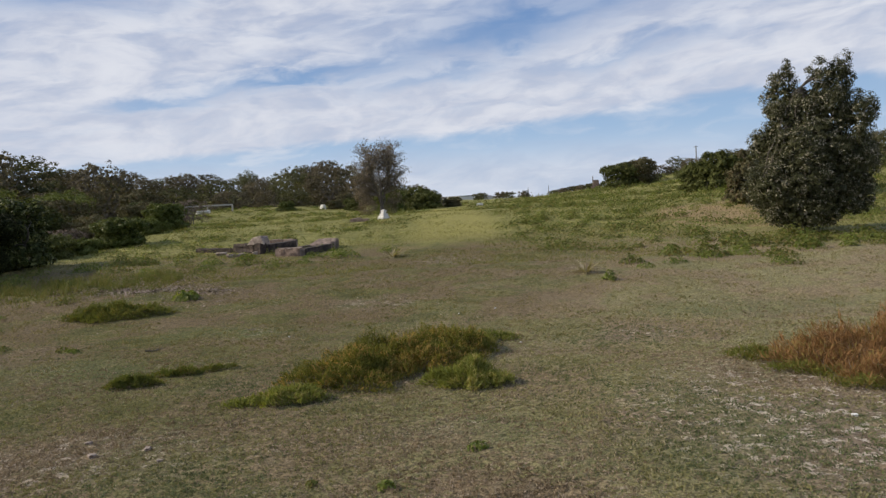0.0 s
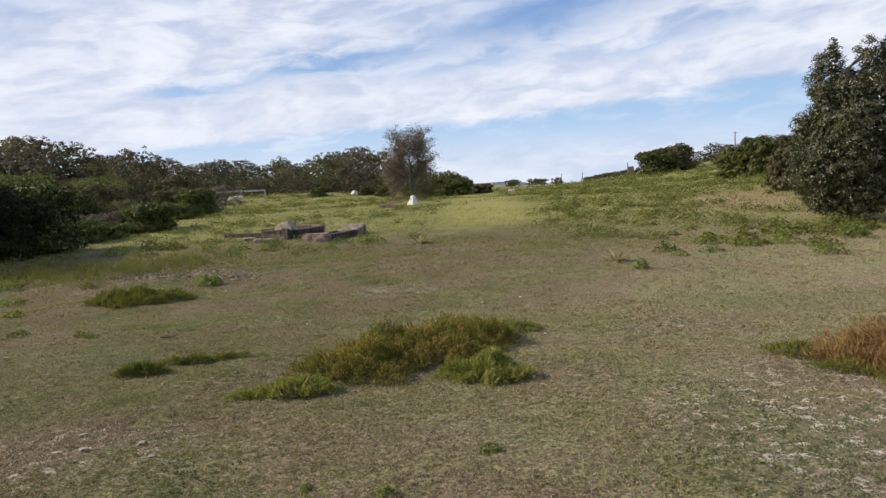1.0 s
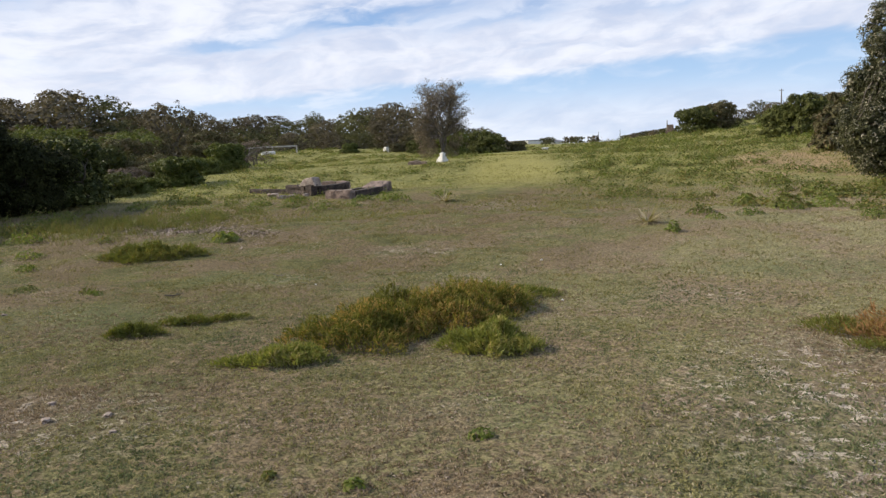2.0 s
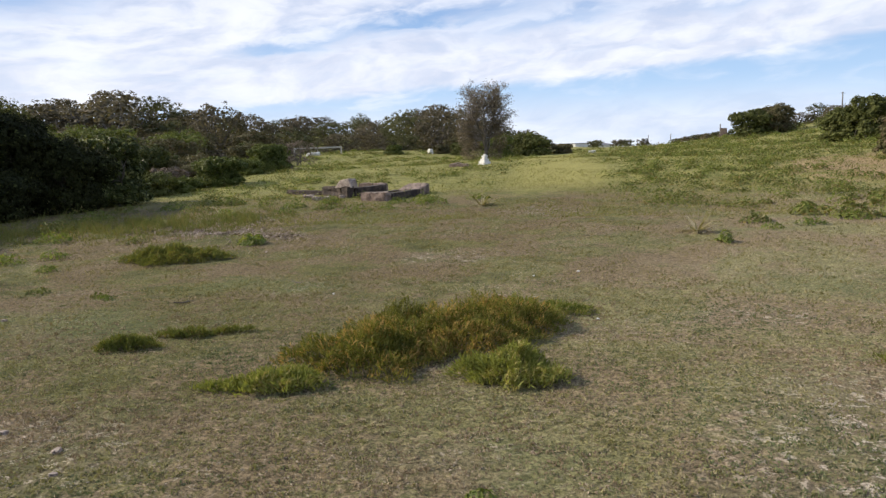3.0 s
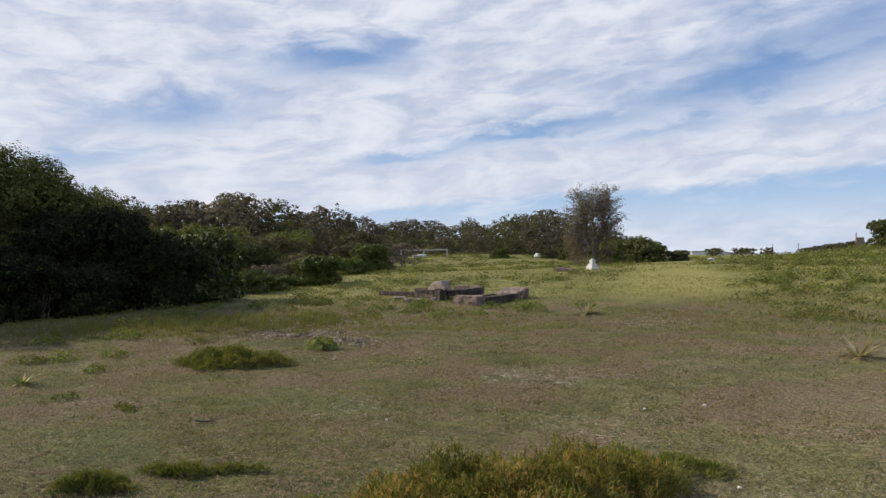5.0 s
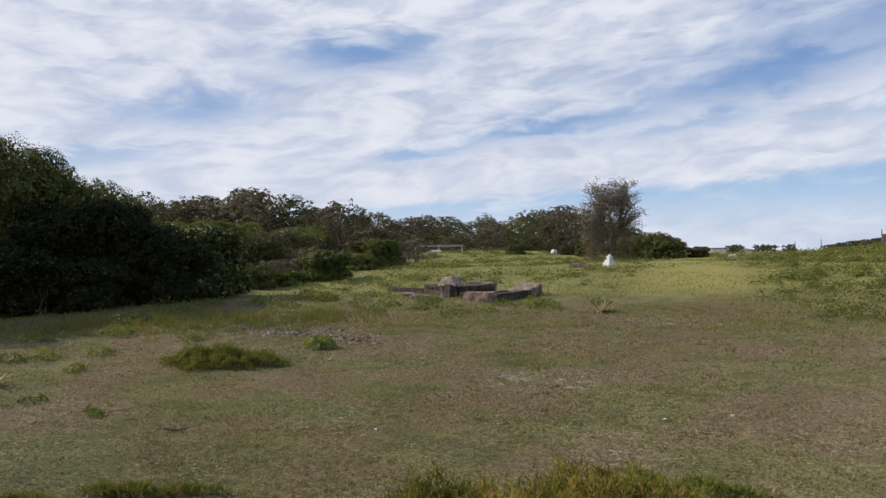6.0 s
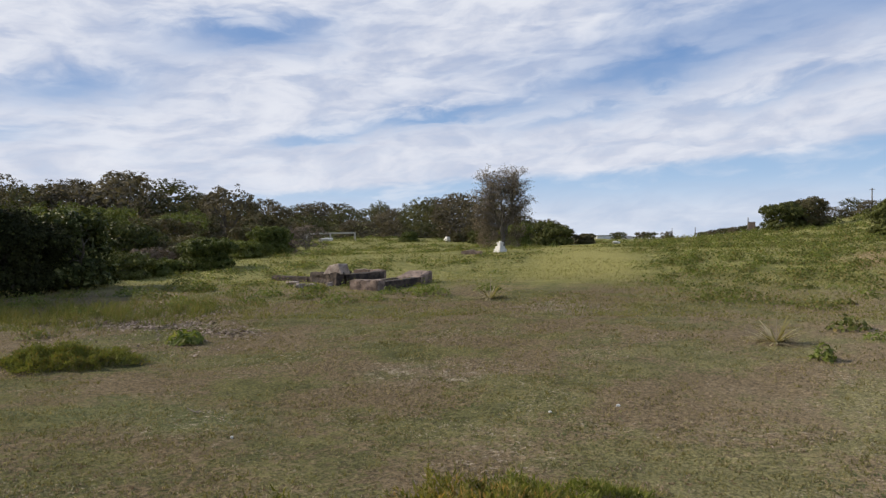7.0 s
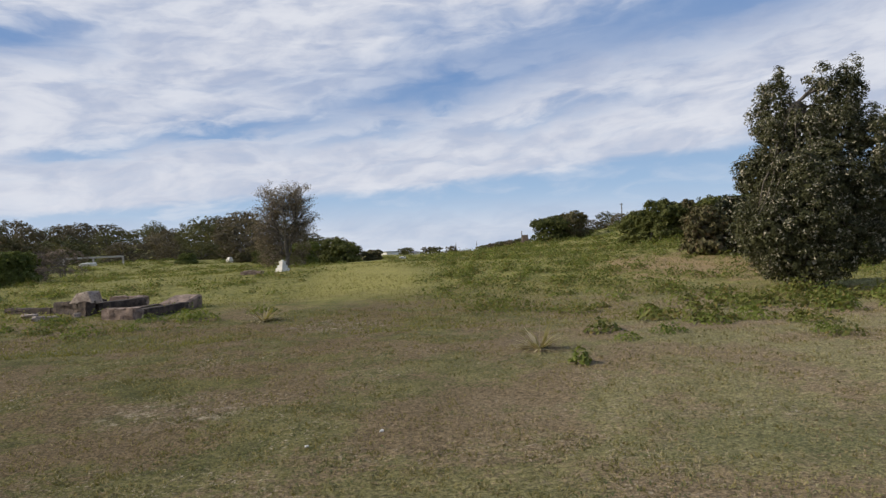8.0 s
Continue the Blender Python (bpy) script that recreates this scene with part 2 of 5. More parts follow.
    shade = n.add("ShaderNodeBsdfPrincipled")
    n.link(colour, shade.inputs["Base Color"])
    shade.inputs["Roughness"].default_value = 0.95
    shade.inputs["Specular IOR Level"].default_value = 0.15
    lift = n.add("ShaderNodeBump")
    lift.inputs["Strength"].default_value = 1.0
    lift.inputs["Distance"].default_value = 0.06
    n.link(n.math("ADD", n.math("MULTIPLY", small, 0.45), n.math("MULTIPLY", grain, 0.5)), lift.inputs["Height"])
    n.link(lift.outputs[0], shade.inputs["Normal"])
    out = n.add("ShaderNodeOutputMaterial")
    n.link(shade.outputs[0], out.inputs[0])
    return m


TURF = ground_material()
GRASS = leaf_material("grass_blade", (0.128, 0.118, 0.042), (0.258, 0.220, 0.090), (0.38, 0.31, 0.18), 0.20, 0.7, 0.3)
TURF_LEAF = leaf_material("turf_leaf", (0.130, 0.130, 0.052), (0.300, 0.272, 0.128), (0.40, 0.34, 0.22), 0.12, 0.8, 0.25)
TURF_COOL = leaf_material("cool_turf_leaf", (0.105, 0.122, 0.058), (0.245, 0.258, 0.132), (0.36, 0.32, 0.21), 0.08, 0.8, 0.25)
TURF_BROWN = leaf_material("browned_turf_leaf", (0.135, 0.098, 0.062), (0.310, 0.232, 0.158), (0.44, 0.35, 0.27), 0.18, 0.8, 0.2)
GRASS_LUSH = leaf_material("lush_grass_blade", (0.108, 0.116, 0.026), (0.262, 0.245, 0.066), (0.29, 0.25, 0.12), 0.08, 0.7, 0.35)
STRAW = leaf_material("straw", (0.20, 0.165, 0.115), (0.40, 0.335, 0.25), (0.10, 0.08, 0.06), 0.2, 0.8, 0.1)
PALE_STRAP = leaf_material("dry_strap", (0.30, 0.25, 0.15), (0.54, 0.47, 0.32), (0.14, 0.12, 0.06), 0.15, 0.8, 0.35)
LITTER = leaf_material("dead_leaf", (0.17, 0.125, 0.100), (0.46, 0.37, 0.31), (0.09, 0.065, 0.05), 0.25, 0.8, 0.05)
HEATH = leaf_material("heath_sprig", (0.095, 0.100, 0.020), (0.315, 0.282, 0.068), (0.41, 0.26, 0.095), 0.22, 0.7, 0.4)
HEATH_LIGHT = leaf_material("fresh_sprig", (0.125, 0.145, 0.030), (0.310, 0.312, 0.080), (0.36, 0.29, 0.12), 0.16, 0.7, 0.4)
HEATH_GREEN = leaf_material("green_heath_sprig", (0.072, 0.090, 0.020), (0.180, 0.185, 0.045), (0.24, 0.17, 0.05), 0.12, 0.7, 0.4)
RUST = leaf_material("rusty_sprig", (0.165, 0.090, 0.038), (0.470, 0.258, 0.115), (0.24, 0.20, 0.06), 0.18, 0.7, 0.3)
WEED = leaf_material("weed_leaf", (0.080, 0.112, 0.022), (0.195, 0.225, 0.054), (0.28, 0.27, 0.09), 0.12, 0.5, 0.4)
WEED_DARK = leaf_material("low_scrub_leaf", (0.080, 0.095, 0.024), (0.180, 0.185, 0.052), (0.24, 0.18, 0.07), 0.18, 0.6, 0.3)
BANKSIA = leaf_material("banksia_leaf", (0.014, 0.018, 0.008), (0.092, 0.094, 0.044), (0.44, 0.40, 0.31), 0.12, 0.35, 0.12)
DRYTREE = leaf_material("dull_olive_leaf", (0.105, 0.082, 0.060), (0.310, 0.250, 0.188), (0.40, 0.33, 0.26), 0.25, 0.6, 0.3)
# near-black leaf colour holds the thicket's shade, the olive one its sunlit tops
SCRUB_SHADED = leaf_material("shaded_scrub_leaf", (0.009, 0.012, 0.004), (0.038, 0.043, 0.012), (0.09, 0.10, 0.030), 0.06, 0.75, 0.12)
SCRUB_SUNLIT = leaf_material("sunlit_olive_leaf", (0.030, 0.037, 0.009), (0.170, 0.176, 0.050), (0.25, 0.25, 0.085), 0.08, 0.7, 0.15)
# pale accent stands for the bush's sunlit top, the dark base for its shade
SCRUB_LEAFY = leaf_material("leafy_scrub_leaf", (0.030, 0.040, 0.010), (0.105, 0.120, 0.034), (0.26, 0.27, 0.11), 0.16, 0.5, 0.2)
SCRUB_MID = leaf_material("mid_scrub_leaf", (0.040, 0.050, 0.015), (0.128, 0.138, 0.040), (0.15, 0.15, 0.05), 0.1, 0.6, 0.2)
SCRUB_BROWN = leaf_material("brown_scrub_leaf", (0.056, 0.055, 0.024), (0.145, 0.130, 0.064), (0.15, 0.11, 0.065), 0.2, 0.6, 0.2)
SCRUB_BRIGHT = leaf_material("bright_scrub_leaf", (0.055, 0.072, 0.017), (0.150, 0.170, 0.042), (0.22, 0.23, 0.08), 0.14, 0.5, 0.3)
FAR_GREEN = leaf_material("far_green_leaf", (0.052, 0.058, 0.027), (0.140, 0.138, 0.068), (0.16, 0.14, 0.08), 0.1, 0.7, 0.3)
FAR_BROWN = leaf_material("far_brown_leaf", (0.074, 0.064, 0.044), (0.160, 0.136, 0.094), (0.21, 0.17, 0.125), 0.2, 0.7, 0.3)
TWIGGY = leaf_material("bare_twig", (0.115, 0.085, 0.070), (0.26, 0.20, 0.165), (0.06, 0.06, 0.03), 0.3, 0.8, 0.1)
LIGHT_BARK = rough_material("pale_bark", (0.15, 0.125, 0.105), (0.27, 0.235, 0.205), None, 9.0, 0.95, 0.6)
BARK = rough_material("bark", (0.085, 0.070, 0.055), (0.17, 0.15, 0.125), None, 9.0, 0.95, 0.6)
# base darkened to hold the shade on the kerbs' sides; the mottling is weathering
STONE_SHADED = rough_material("shaded_weathered_sandstone", (0.030, 0.021, 0.017), (0.092, 0.066, 0.052), (0.016, 0.012, 0.010), 5.0, 0.95, 0.8)
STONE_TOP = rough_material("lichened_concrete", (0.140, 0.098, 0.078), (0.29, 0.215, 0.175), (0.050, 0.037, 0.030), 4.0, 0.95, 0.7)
FRAGMENT = rough_material("bleached_stone", (0.23, 0.175, 0.14), (0.42, 0.345, 0.29), (0.11, 0.08, 0.065), 6.0, 0.9, 0.5)
MARBLE = rough_material("white_marble", (0.66, 0.65, 0.62), (0.78, 0.77, 0.74), (0.48, 0.47, 0.43), 5.0, 0.6, 0.2)
PAINT = rough_material("weathered_white_paint", (0.40, 0.38, 0.34), (0.56, 0.53, 0.48), (0.26, 0.24, 0.21), 7.0, 0.7, 0.2)
WOOD = rough_material("grey_timber", (0.12, 0.105, 0.09), (0.22, 0.20, 0.175), None, 8.0, 0.9, 0.5)
ROOF = rough_material("grey_roof_sheet", (0.16, 0.16, 0.165), (0.22, 0.22, 0.225), None, 2.0, 0.6, 0.2)
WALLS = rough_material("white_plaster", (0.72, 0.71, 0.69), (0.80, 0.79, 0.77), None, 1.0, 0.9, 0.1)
GLASS = rough_material("dark_window_glass", (0.03, 0.035, 0.04), (0.05, 0.055, 0.06), None, 2.0, 0.15, 0.0)

# ---- the lie of the land ----
LAND_Y = [-60, -10, 0, 3, 9, 11, 14, 18.5, 24, 30, 36, 46, 60, 72, 120, 160, 250, 400, 4000]
LAND_Z = [1.0, 0.35, 0, -0.12, -0.36, -0.36, -0.22, -0.10, 0.12, 0.50, 0.78, 0.80, 0.80, 0.90, 1.2, 1.1, -0.2, -1.0, -60]


def step(a, b, v):
    t = np.clip((np.asarray(v, float) - a) / (b - a), 0, 1)
    return t * t * (3 - 2 * t)


def land(x, y):
    """Height of the ground."""
    x, y = np.asarray(x, float), np.asarray(y, float)
    z = sum(np.interp(y + d, LAND_Y, LAND_Z) for d in (-1.5, -0.5, 0.5, 1.5)) / 4
    z = z + 3.7 * step(-8, 30, x - 0.02 * y) * step(15, 108, y) * (1 - step(250, 600, y))
    z = z + 0.30 * step(5, 18, -x) * step(-5, 12, y) * (1 - step(17, 27, y))
    z = z + 0.45 * step(14, 24, -x) * step(48, 70, y) * (1 - step(200, 500, y))
    z = z + 3.2 * step(40, 60, -x) * step(35, 70, y) * (1 - step(250, 600, y))
    z = z + 0.5 * step(26, 34, -x) * step(45, 60, y) * (1 - step(200, 500, y))
    far = step(14, 30, np.hypot(x, y))
    z = z + 0.025 * np.sin(1.3 * x + 0.6 * y) * np.sin(0.9 * y - 0.4 * x) + far * 0.10 * np.sin(0.33 * x + 1.0) * np.sin(0.27 * y)
    return z


def on_land(x, y):
    return float(land(x, y))


# ---- mesh building ----
def mesh_of(name, verts, faces, smooth=False):
    """A mesh from arrays; faces all have the same number of corners."""
    verts, faces = np.asarray(verts, np.float32), np.asarray(faces, np.int32)
    me = bpy.data.meshes.new(name)
    k = faces.shape[1]
    me.vertices.add(len(verts))
    me.vertices.foreach_set("co", verts.ravel())
    me.loops.add(faces.size)
    me.loops.foreach_set("vertex_index", faces.ravel())
    me.polygons.add(len(faces))
    me.polygons.foreach_set("loop_start", np.arange(0, faces.size, k, dtype=np.int32))
    me.polygons.foreach_set("use_smooth", np.full(len(faces), smooth))
    me.update(calc_edges=True)
    return me


def piece(name, verts, faces, material, parent=None, label="", smooth=False):
    """One mesh object from arrays, under a thing if one is given."""
    ob = new(name, mesh_of(name, verts, faces, smooth))
    ob.data.materials.append(material)
    ob.parent = parent
    return tagged(ob, label)


def part(name, bm, material, parent=None, label=""):
    """One mesh object from a bmesh."""
    me = bpy.data.meshes.new(name)
    bm.to_mesh(me)
    bm.free()
    me.materials.append(material)
    ob = new(name, me)
    ob.parent = parent
    return tagged(ob, label)


def thing(name, x, y, turn=0, label="", category="", group="", z=None):
    ob = new(name)
    ob.matrix_world = pose(x, y, on_land(x, y) if z is None else z, 0, 0, turn)
    return tagged(ob, label, category, group)


def unit(v):
    return v / (np.linalg.norm(v, axis=-1, keepdims=True) + 1e-9)


def leaves(rng, at, ways, long, wide, bend=0.25):
    """Folded leaves: a diamond at each place, pointing its way."""
    n = len(at)
    side = unit(np.cross(ways, rng.normal(size=(n, 3))))
    up = np.cross(side, ways)
    long = np.asarray(long).reshape(-1, 1) * np.ones((n, 1))
    wide = np.asarray(wide).reshape(-1, 1) * np.ones((n, 1))
    base, tip = at, at + ways * long + up * long * bend * -0.5
    mid = at + ways * long * 0.5 + up * long * bend * 0.3
    v = np.stack([base, mid - side * wide * 0.5, tip, mid + side * wide * 0.5], 1).reshape(-1, 3)
    return v, np.arange(4 * n).reshape(-1, 4)


def blades(rng, at, ways, long, wide):
    """Grass blades and sprigs: thin triangles."""
    n = len(at)
    side = unit(np.cross(ways, rng.normal(size=(n, 3)))) * (np.asarray(wide).reshape(-1, 1) * 0.5)
    v = np.stack([at - side, at + side, at + ways * np.asarray(long).reshape(-1, 1)], 1).reshape(-1, 3)
    return v, np.arange(3 * n).reshape(-1, 3)


def tube(points, radii, sides=6):
    """A tapered limb along points."""
    points = np.asarray(points, float)
    ahead = unit(np.gradient(points, axis=0))
    right = unit(np.cross(ahead, [0.31, 0.87, 0.11]))
    up = np.cross(right, ahead)
    a = np.arange(sides) * 2 * np.pi / sides
    ring = right[:, None] * np.cos(a)[None, :, None] + up[:, None] * np.sin(a)[None, :, None]
    v = (points[:, None] + ring * np.asarray(radii)[:, None, None]).reshape(-1, 3)
    k, i = np.meshgrid(np.arange(len(points) - 1), np.arange(sides), indexing="ij")
    j = (i + 1) % sides
    f = np.stack([k * sides + i, k * sides + j, (k + 1) * sides + j, (k + 1) * sides + i], -1).reshape(-1, 4)
    return v, f


def joined(pieces):
    verts, faces, n = [], [], 0
    for v, f in pieces:
        verts.append(v)
        faces.append(f + n)
        n += len(v)
    return np.concatenate(verts), np.concatenate(faces)


def clump_points(rng, blobs, count):
    """Places spread through rounded masses (x, y, z, rx, ry, rz), thickest near their skins."""
    blobs = np.asarray(blobs, float)
    share = (blobs[:, 3] * blobs[:, 4] * blobs[:, 5]) ** 0.66
    pick = rng.choice(len(blobs), count, p=share / share.sum())
    d = unit(rng.normal(size=(count, 3)))
    r = rng.uniform(0.25, 1.0, (count, 1)) ** 0.5
    return blobs[pick, :3] + d * r * blobs[pick, 3:], d


def skin_points(rng, blobs, count, low, high, buried):
    """Places in the skins of rounded masses, leaving out those buried in another mass."""
    blobs = np.asarray(blobs, float)
    share = (blobs[:, 3] * blobs[:, 4] * blobs[:, 5]) ** 0.66
    pick = rng.choice(len(blobs), count * 4, p=share / share.sum())
    d = unit(rng.normal(size=(len(pick), 3)) + [0, 0, 0.15])
    p = blobs[pick, :3] + d * rng.uniform(low, high, (len(pick), 1)) * blobs[pick, 3:]
    big = blobs[np.argsort(-share)[:16]]
    deep = np.min([np.linalg.norm((p - b[:3]) / b[3:], axis=1) for b in big], 0)
    keep = np.nonzero(deep > buried)[0][:count]
    return p[keep], d[keep], pick[keep]


def crown(rng, blobs, clumps, per, spread, long, wide, upward=0.3, floor=0.05, inner=0.35, core=2.2):
    """A crown of many domed leaf clumps over a dense core of larger shaded leaves."""
    blobs = np.asarray(blobs, float)
    c, out, _ = skin_points(rng, blobs, clumps, 0.80, 1.0, 0.80)
    keep = c[:, 2] > floor
    c, out = c[keep], out[keep]
    size = np.repeat(rng.uniform(0.55, 1.3, (len(c), 1)), per, 0)
    outs = np.repeat(out, per, 0)
    local = unit(rng.normal(size=(len(c) * per, 3)) + outs * 0.55 + [0, 0, 0.25])
    at = np.repeat(c, per, 0) + local * rng.uniform(0, 1, (len(local), 1)) ** 0.35 * spread * size * [1, 1, 0.8]
    at[:, 2] = np.maximum(at[:, 2], 0.01)
    face = unit(outs * 0.3 + local * 0.9 + rng.normal(size=at.shape) * 0.38 + np.array([0, 0, upward]))
    n = len(at)
    grown = facing(rng, at, face, long * rng.uniform(0.6, 1.3, n), wide * rng.uniform(0.6, 1.3, n))
    if inner:
        p, d, pick = skin_points(rng, blobs, int(clumps * 5.5), 0.55, 0.82, 0.5)
        p[:, 2] = np.maximum(p[:, 2], 0.02)
        wider = np.minimum(inner * blobs[pick, 3], core * long) * rng.uniform(0.6, 1.1, len(p))
        grown = joined([grown, facing(rng, p, unit(d + rng.normal(size=p.shape) * 0.35), wider, wider * 0.75)])
    return grown, c


def facing(rng, at, face, long, wide):
    """Leaves whose blades face the given ways."""
    n = len(at)
    ways = unit(np.cross(face, rng.normal(size=(n, 3))))
    side = np.cross(ways, face)
    long = np.asarray(long).reshape(-1, 1) * np.ones((n, 1))
    wide = np.asarray(wide).reshape(-1, 1) * np.ones((n, 1))
    mid = at + face * long * 0.12
    v = np.stack([at - ways * long * 0.5, mid - side * wide * 0.5, at + ways * long * 0.5, mid + side * wide * 0.5], 1).reshape(-1, 3)
    return v, np.arange(4 * n).reshape(-1, 4)


def limbs(rng, root, ends, thick, tip=0.008, bow=0.15, sides=5):
    """Limbs from a root to each end, rising first."""
    made = []
    for e in ends:
        root_p = np.asarray(root, float)
        s = np.linspace(0, 1, 6)[:, None]
        line = root_p + (e - root_p) * s
        line[:, 2] += np.sin(s[:, 0] * np.pi) * bow * np.linalg.norm(e - root_p) * 0.5
        line[1:-1] += rng.normal(size=(4, 3)) * 0.03 * np.linalg.norm(e - root_p)
        made.append(tube(line, np.linspace(thick, tip, 6), sides))
    return made


def tree_thing(name, x, y, rng, blobs, clumps, per, spread, long, wide, material, trunk_h, trunk_r, forks, label, category="tree", group="", turn=0, stems=1, lean=0.1, inner=0.35):
    """A tree or tall shrub: trunk and limbs, and a crown of leaf clumps."""
    ob = thing(name, x, y, turn, label, category, group)
    (v, f), centres = crown(rng, blobs, clumps, per, spread, long, wide, inner=inner)
    wood = []
    for k in range(stems):
        a = rng.uniform(0, 6.28)
        off = np.array([np.cos(a), np.sin(a), 0]) * (0.12 * k)
        top = off * 2.2 + np.array([rng.normal() * lean, rng.normal() * lean, trunk_h])
        s = np.linspace(0, 1, 7)[:, None]
        line = off + (top - off) * s + rng.normal(size=(7, 3)) * [0.03, 0.03, 0]
        line[0] = off - np.array([0, 0, 0.12])
        wood.append(tube(line, np.linspace(trunk_r, trunk_r * 0.45, 7), 8))
        ends = centres[rng.choice(len(centres), forks, replace=False)]
        for e in ends:
            wood += limbs(rng, line[rng.integers(2, 7)], [e], trunk_r * 0.32)
    tv, tf = joined(wood)
    piece("trunk", tv, tf, BARK, ob, smooth=True)
    tagged(piece("crown", v, f, material, ob), kind="stuff")
    return ob


# ---- ground sheet ----
def build_ground():
    def axis(marks):
        return np.concatenate([np.linspace(a, b, max(1, round((b - a) / s)), endpoint=False) for a, b, s in marks] + [[marks[-1][1]]])

    xs = axis([(-4000, -400, 400), (-400, -100, 30), (-100, -30, 3), (-30, -14, 0.5), (-14, -6.4, 0.16), (-6.4, 4.4, 0.056), (4.4, 12, 0.16), (12, 40, 0.7), (40, 120, 4), (120, 400, 40), (400, 4000, 400)])
    ys = axis([(-4000, -400, 400), (-400, -20, 38), (-20, -2, 1.0), (-2, 1.6, 0.16), (1.6, 9.6, 0.056), (9.6, 20, 0.16), (20, 45, 0.4), (45, 130, 1.5), (130, 400, 15), (400, 4000, 300)])
    gx, gy = np.meshgrid(xs, ys)
    rng = np.random.default_rng(1)
    gz = land(gx, gy)
    near = 1 - step(20, 45, np.hypot(gx, gy))
    fine = step(-6.4, -4.5, gx) * (1 - step(2.8, 4.4, gx)) * step(1.0, 1.8, gy) * (1 - step(5.5, 9.6, gy))
    inside = (gx > -6.4) & (gx < 4.4) & (gy > 1.6) & (gy < 9.6)
    gz = gz + rng.normal(size=gz.shape) * np.where(inside, 0.0012 + 0.0044 * fine, 0.006) * near
    v = np.stack([gx, gy, gz], -1).reshape(-1, 3)
    k, i = np.meshgrid(np.arange(len(ys) - 1), np.arange(len(xs) - 1), indexing="ij")
    w = len(xs)
    f = np.stack([k * w + i, k * w + i + 1, (k + 1) * w + i + 1, (k + 1) * w + i], -1).reshape(-1, 4)
    ob = piece("ground", v, f, TURF, None, "worn patchy turf over sandy soil, rising to a green hill", True)
    tagged(ob, category="ground", kind="structure")


build_ground()

# ---- trees and scrub ----
def banksia():
    rng = np.random.default_rng(11)
    blobs = [(0.1, 0, 1.55, 1.36, 1.3, 0.95), (0.1, 0, 0.70, 1.05, 1.0, 0.68), (0.2, 0, 2.5, 1.18, 1.1, 0.9), (-0.92, 0, 2.65, 0.42, 0.5, 0.48), (-0.35, 0, 3.4, 0.50, 0.5, 0.7), (-0.32, 0, 4.2, 0.30, 0.32, 0.52), (-0.22, 0, 4.80, 0.14, 0.16, 0.28), (-0.62, 0, 4.35, 0.16, 0.2, 0.36), (0.95, 0, 4.2, 0.32, 0.34, 0.55), (1.10, 0, 4.60, 0.17, 0.2, 0.34), (0.62, 0, 4.25, 0.24, 0.3, 0.45), (0.82, 0, 3.45, 0.52, 0.5, 0.7), (0.25, 0, 3.45, 0.60, 0.6, 0.7), (1.62, 0, 3.2, 0.34, 0.42, 0.52), (1.45, 0, 2.0, 0.55, 0.6, 0.7), (-0.98, 0, 1.25, 0.48, 0.6, 0.6), (1.35, 0.1, 1.0, 0.52, 0.6, 0.52), (0.3, -0.7, 2.2, 0.6, 0.5, 0.6), (-0.5, -0.7, 1.4, 0.6, 0.5, 0.6)]
    # upright shoots roughen the outline
    shoots, out = clump_points(rng, blobs, 170)
    shoots = shoots + out * 0.10
    blobs += [(x, y, z + 0.08, s * 0.6, s * 0.6, s * 1.2) for (x, y, z), s in zip(shoots, rng.uniform(0.12, 0.26, 170)) if z > 0.4]
    tree_thing("banksia_tree", 7.2, 20.9, rng, blobs, 2700, 32, 0.145, 0.070, 0.031, BANKSIA, 4.2, 0.12, 26, "dense dark-green coastal banksia tree leafy to the grass", "tree", turn=-24, stems=2)


banksia()


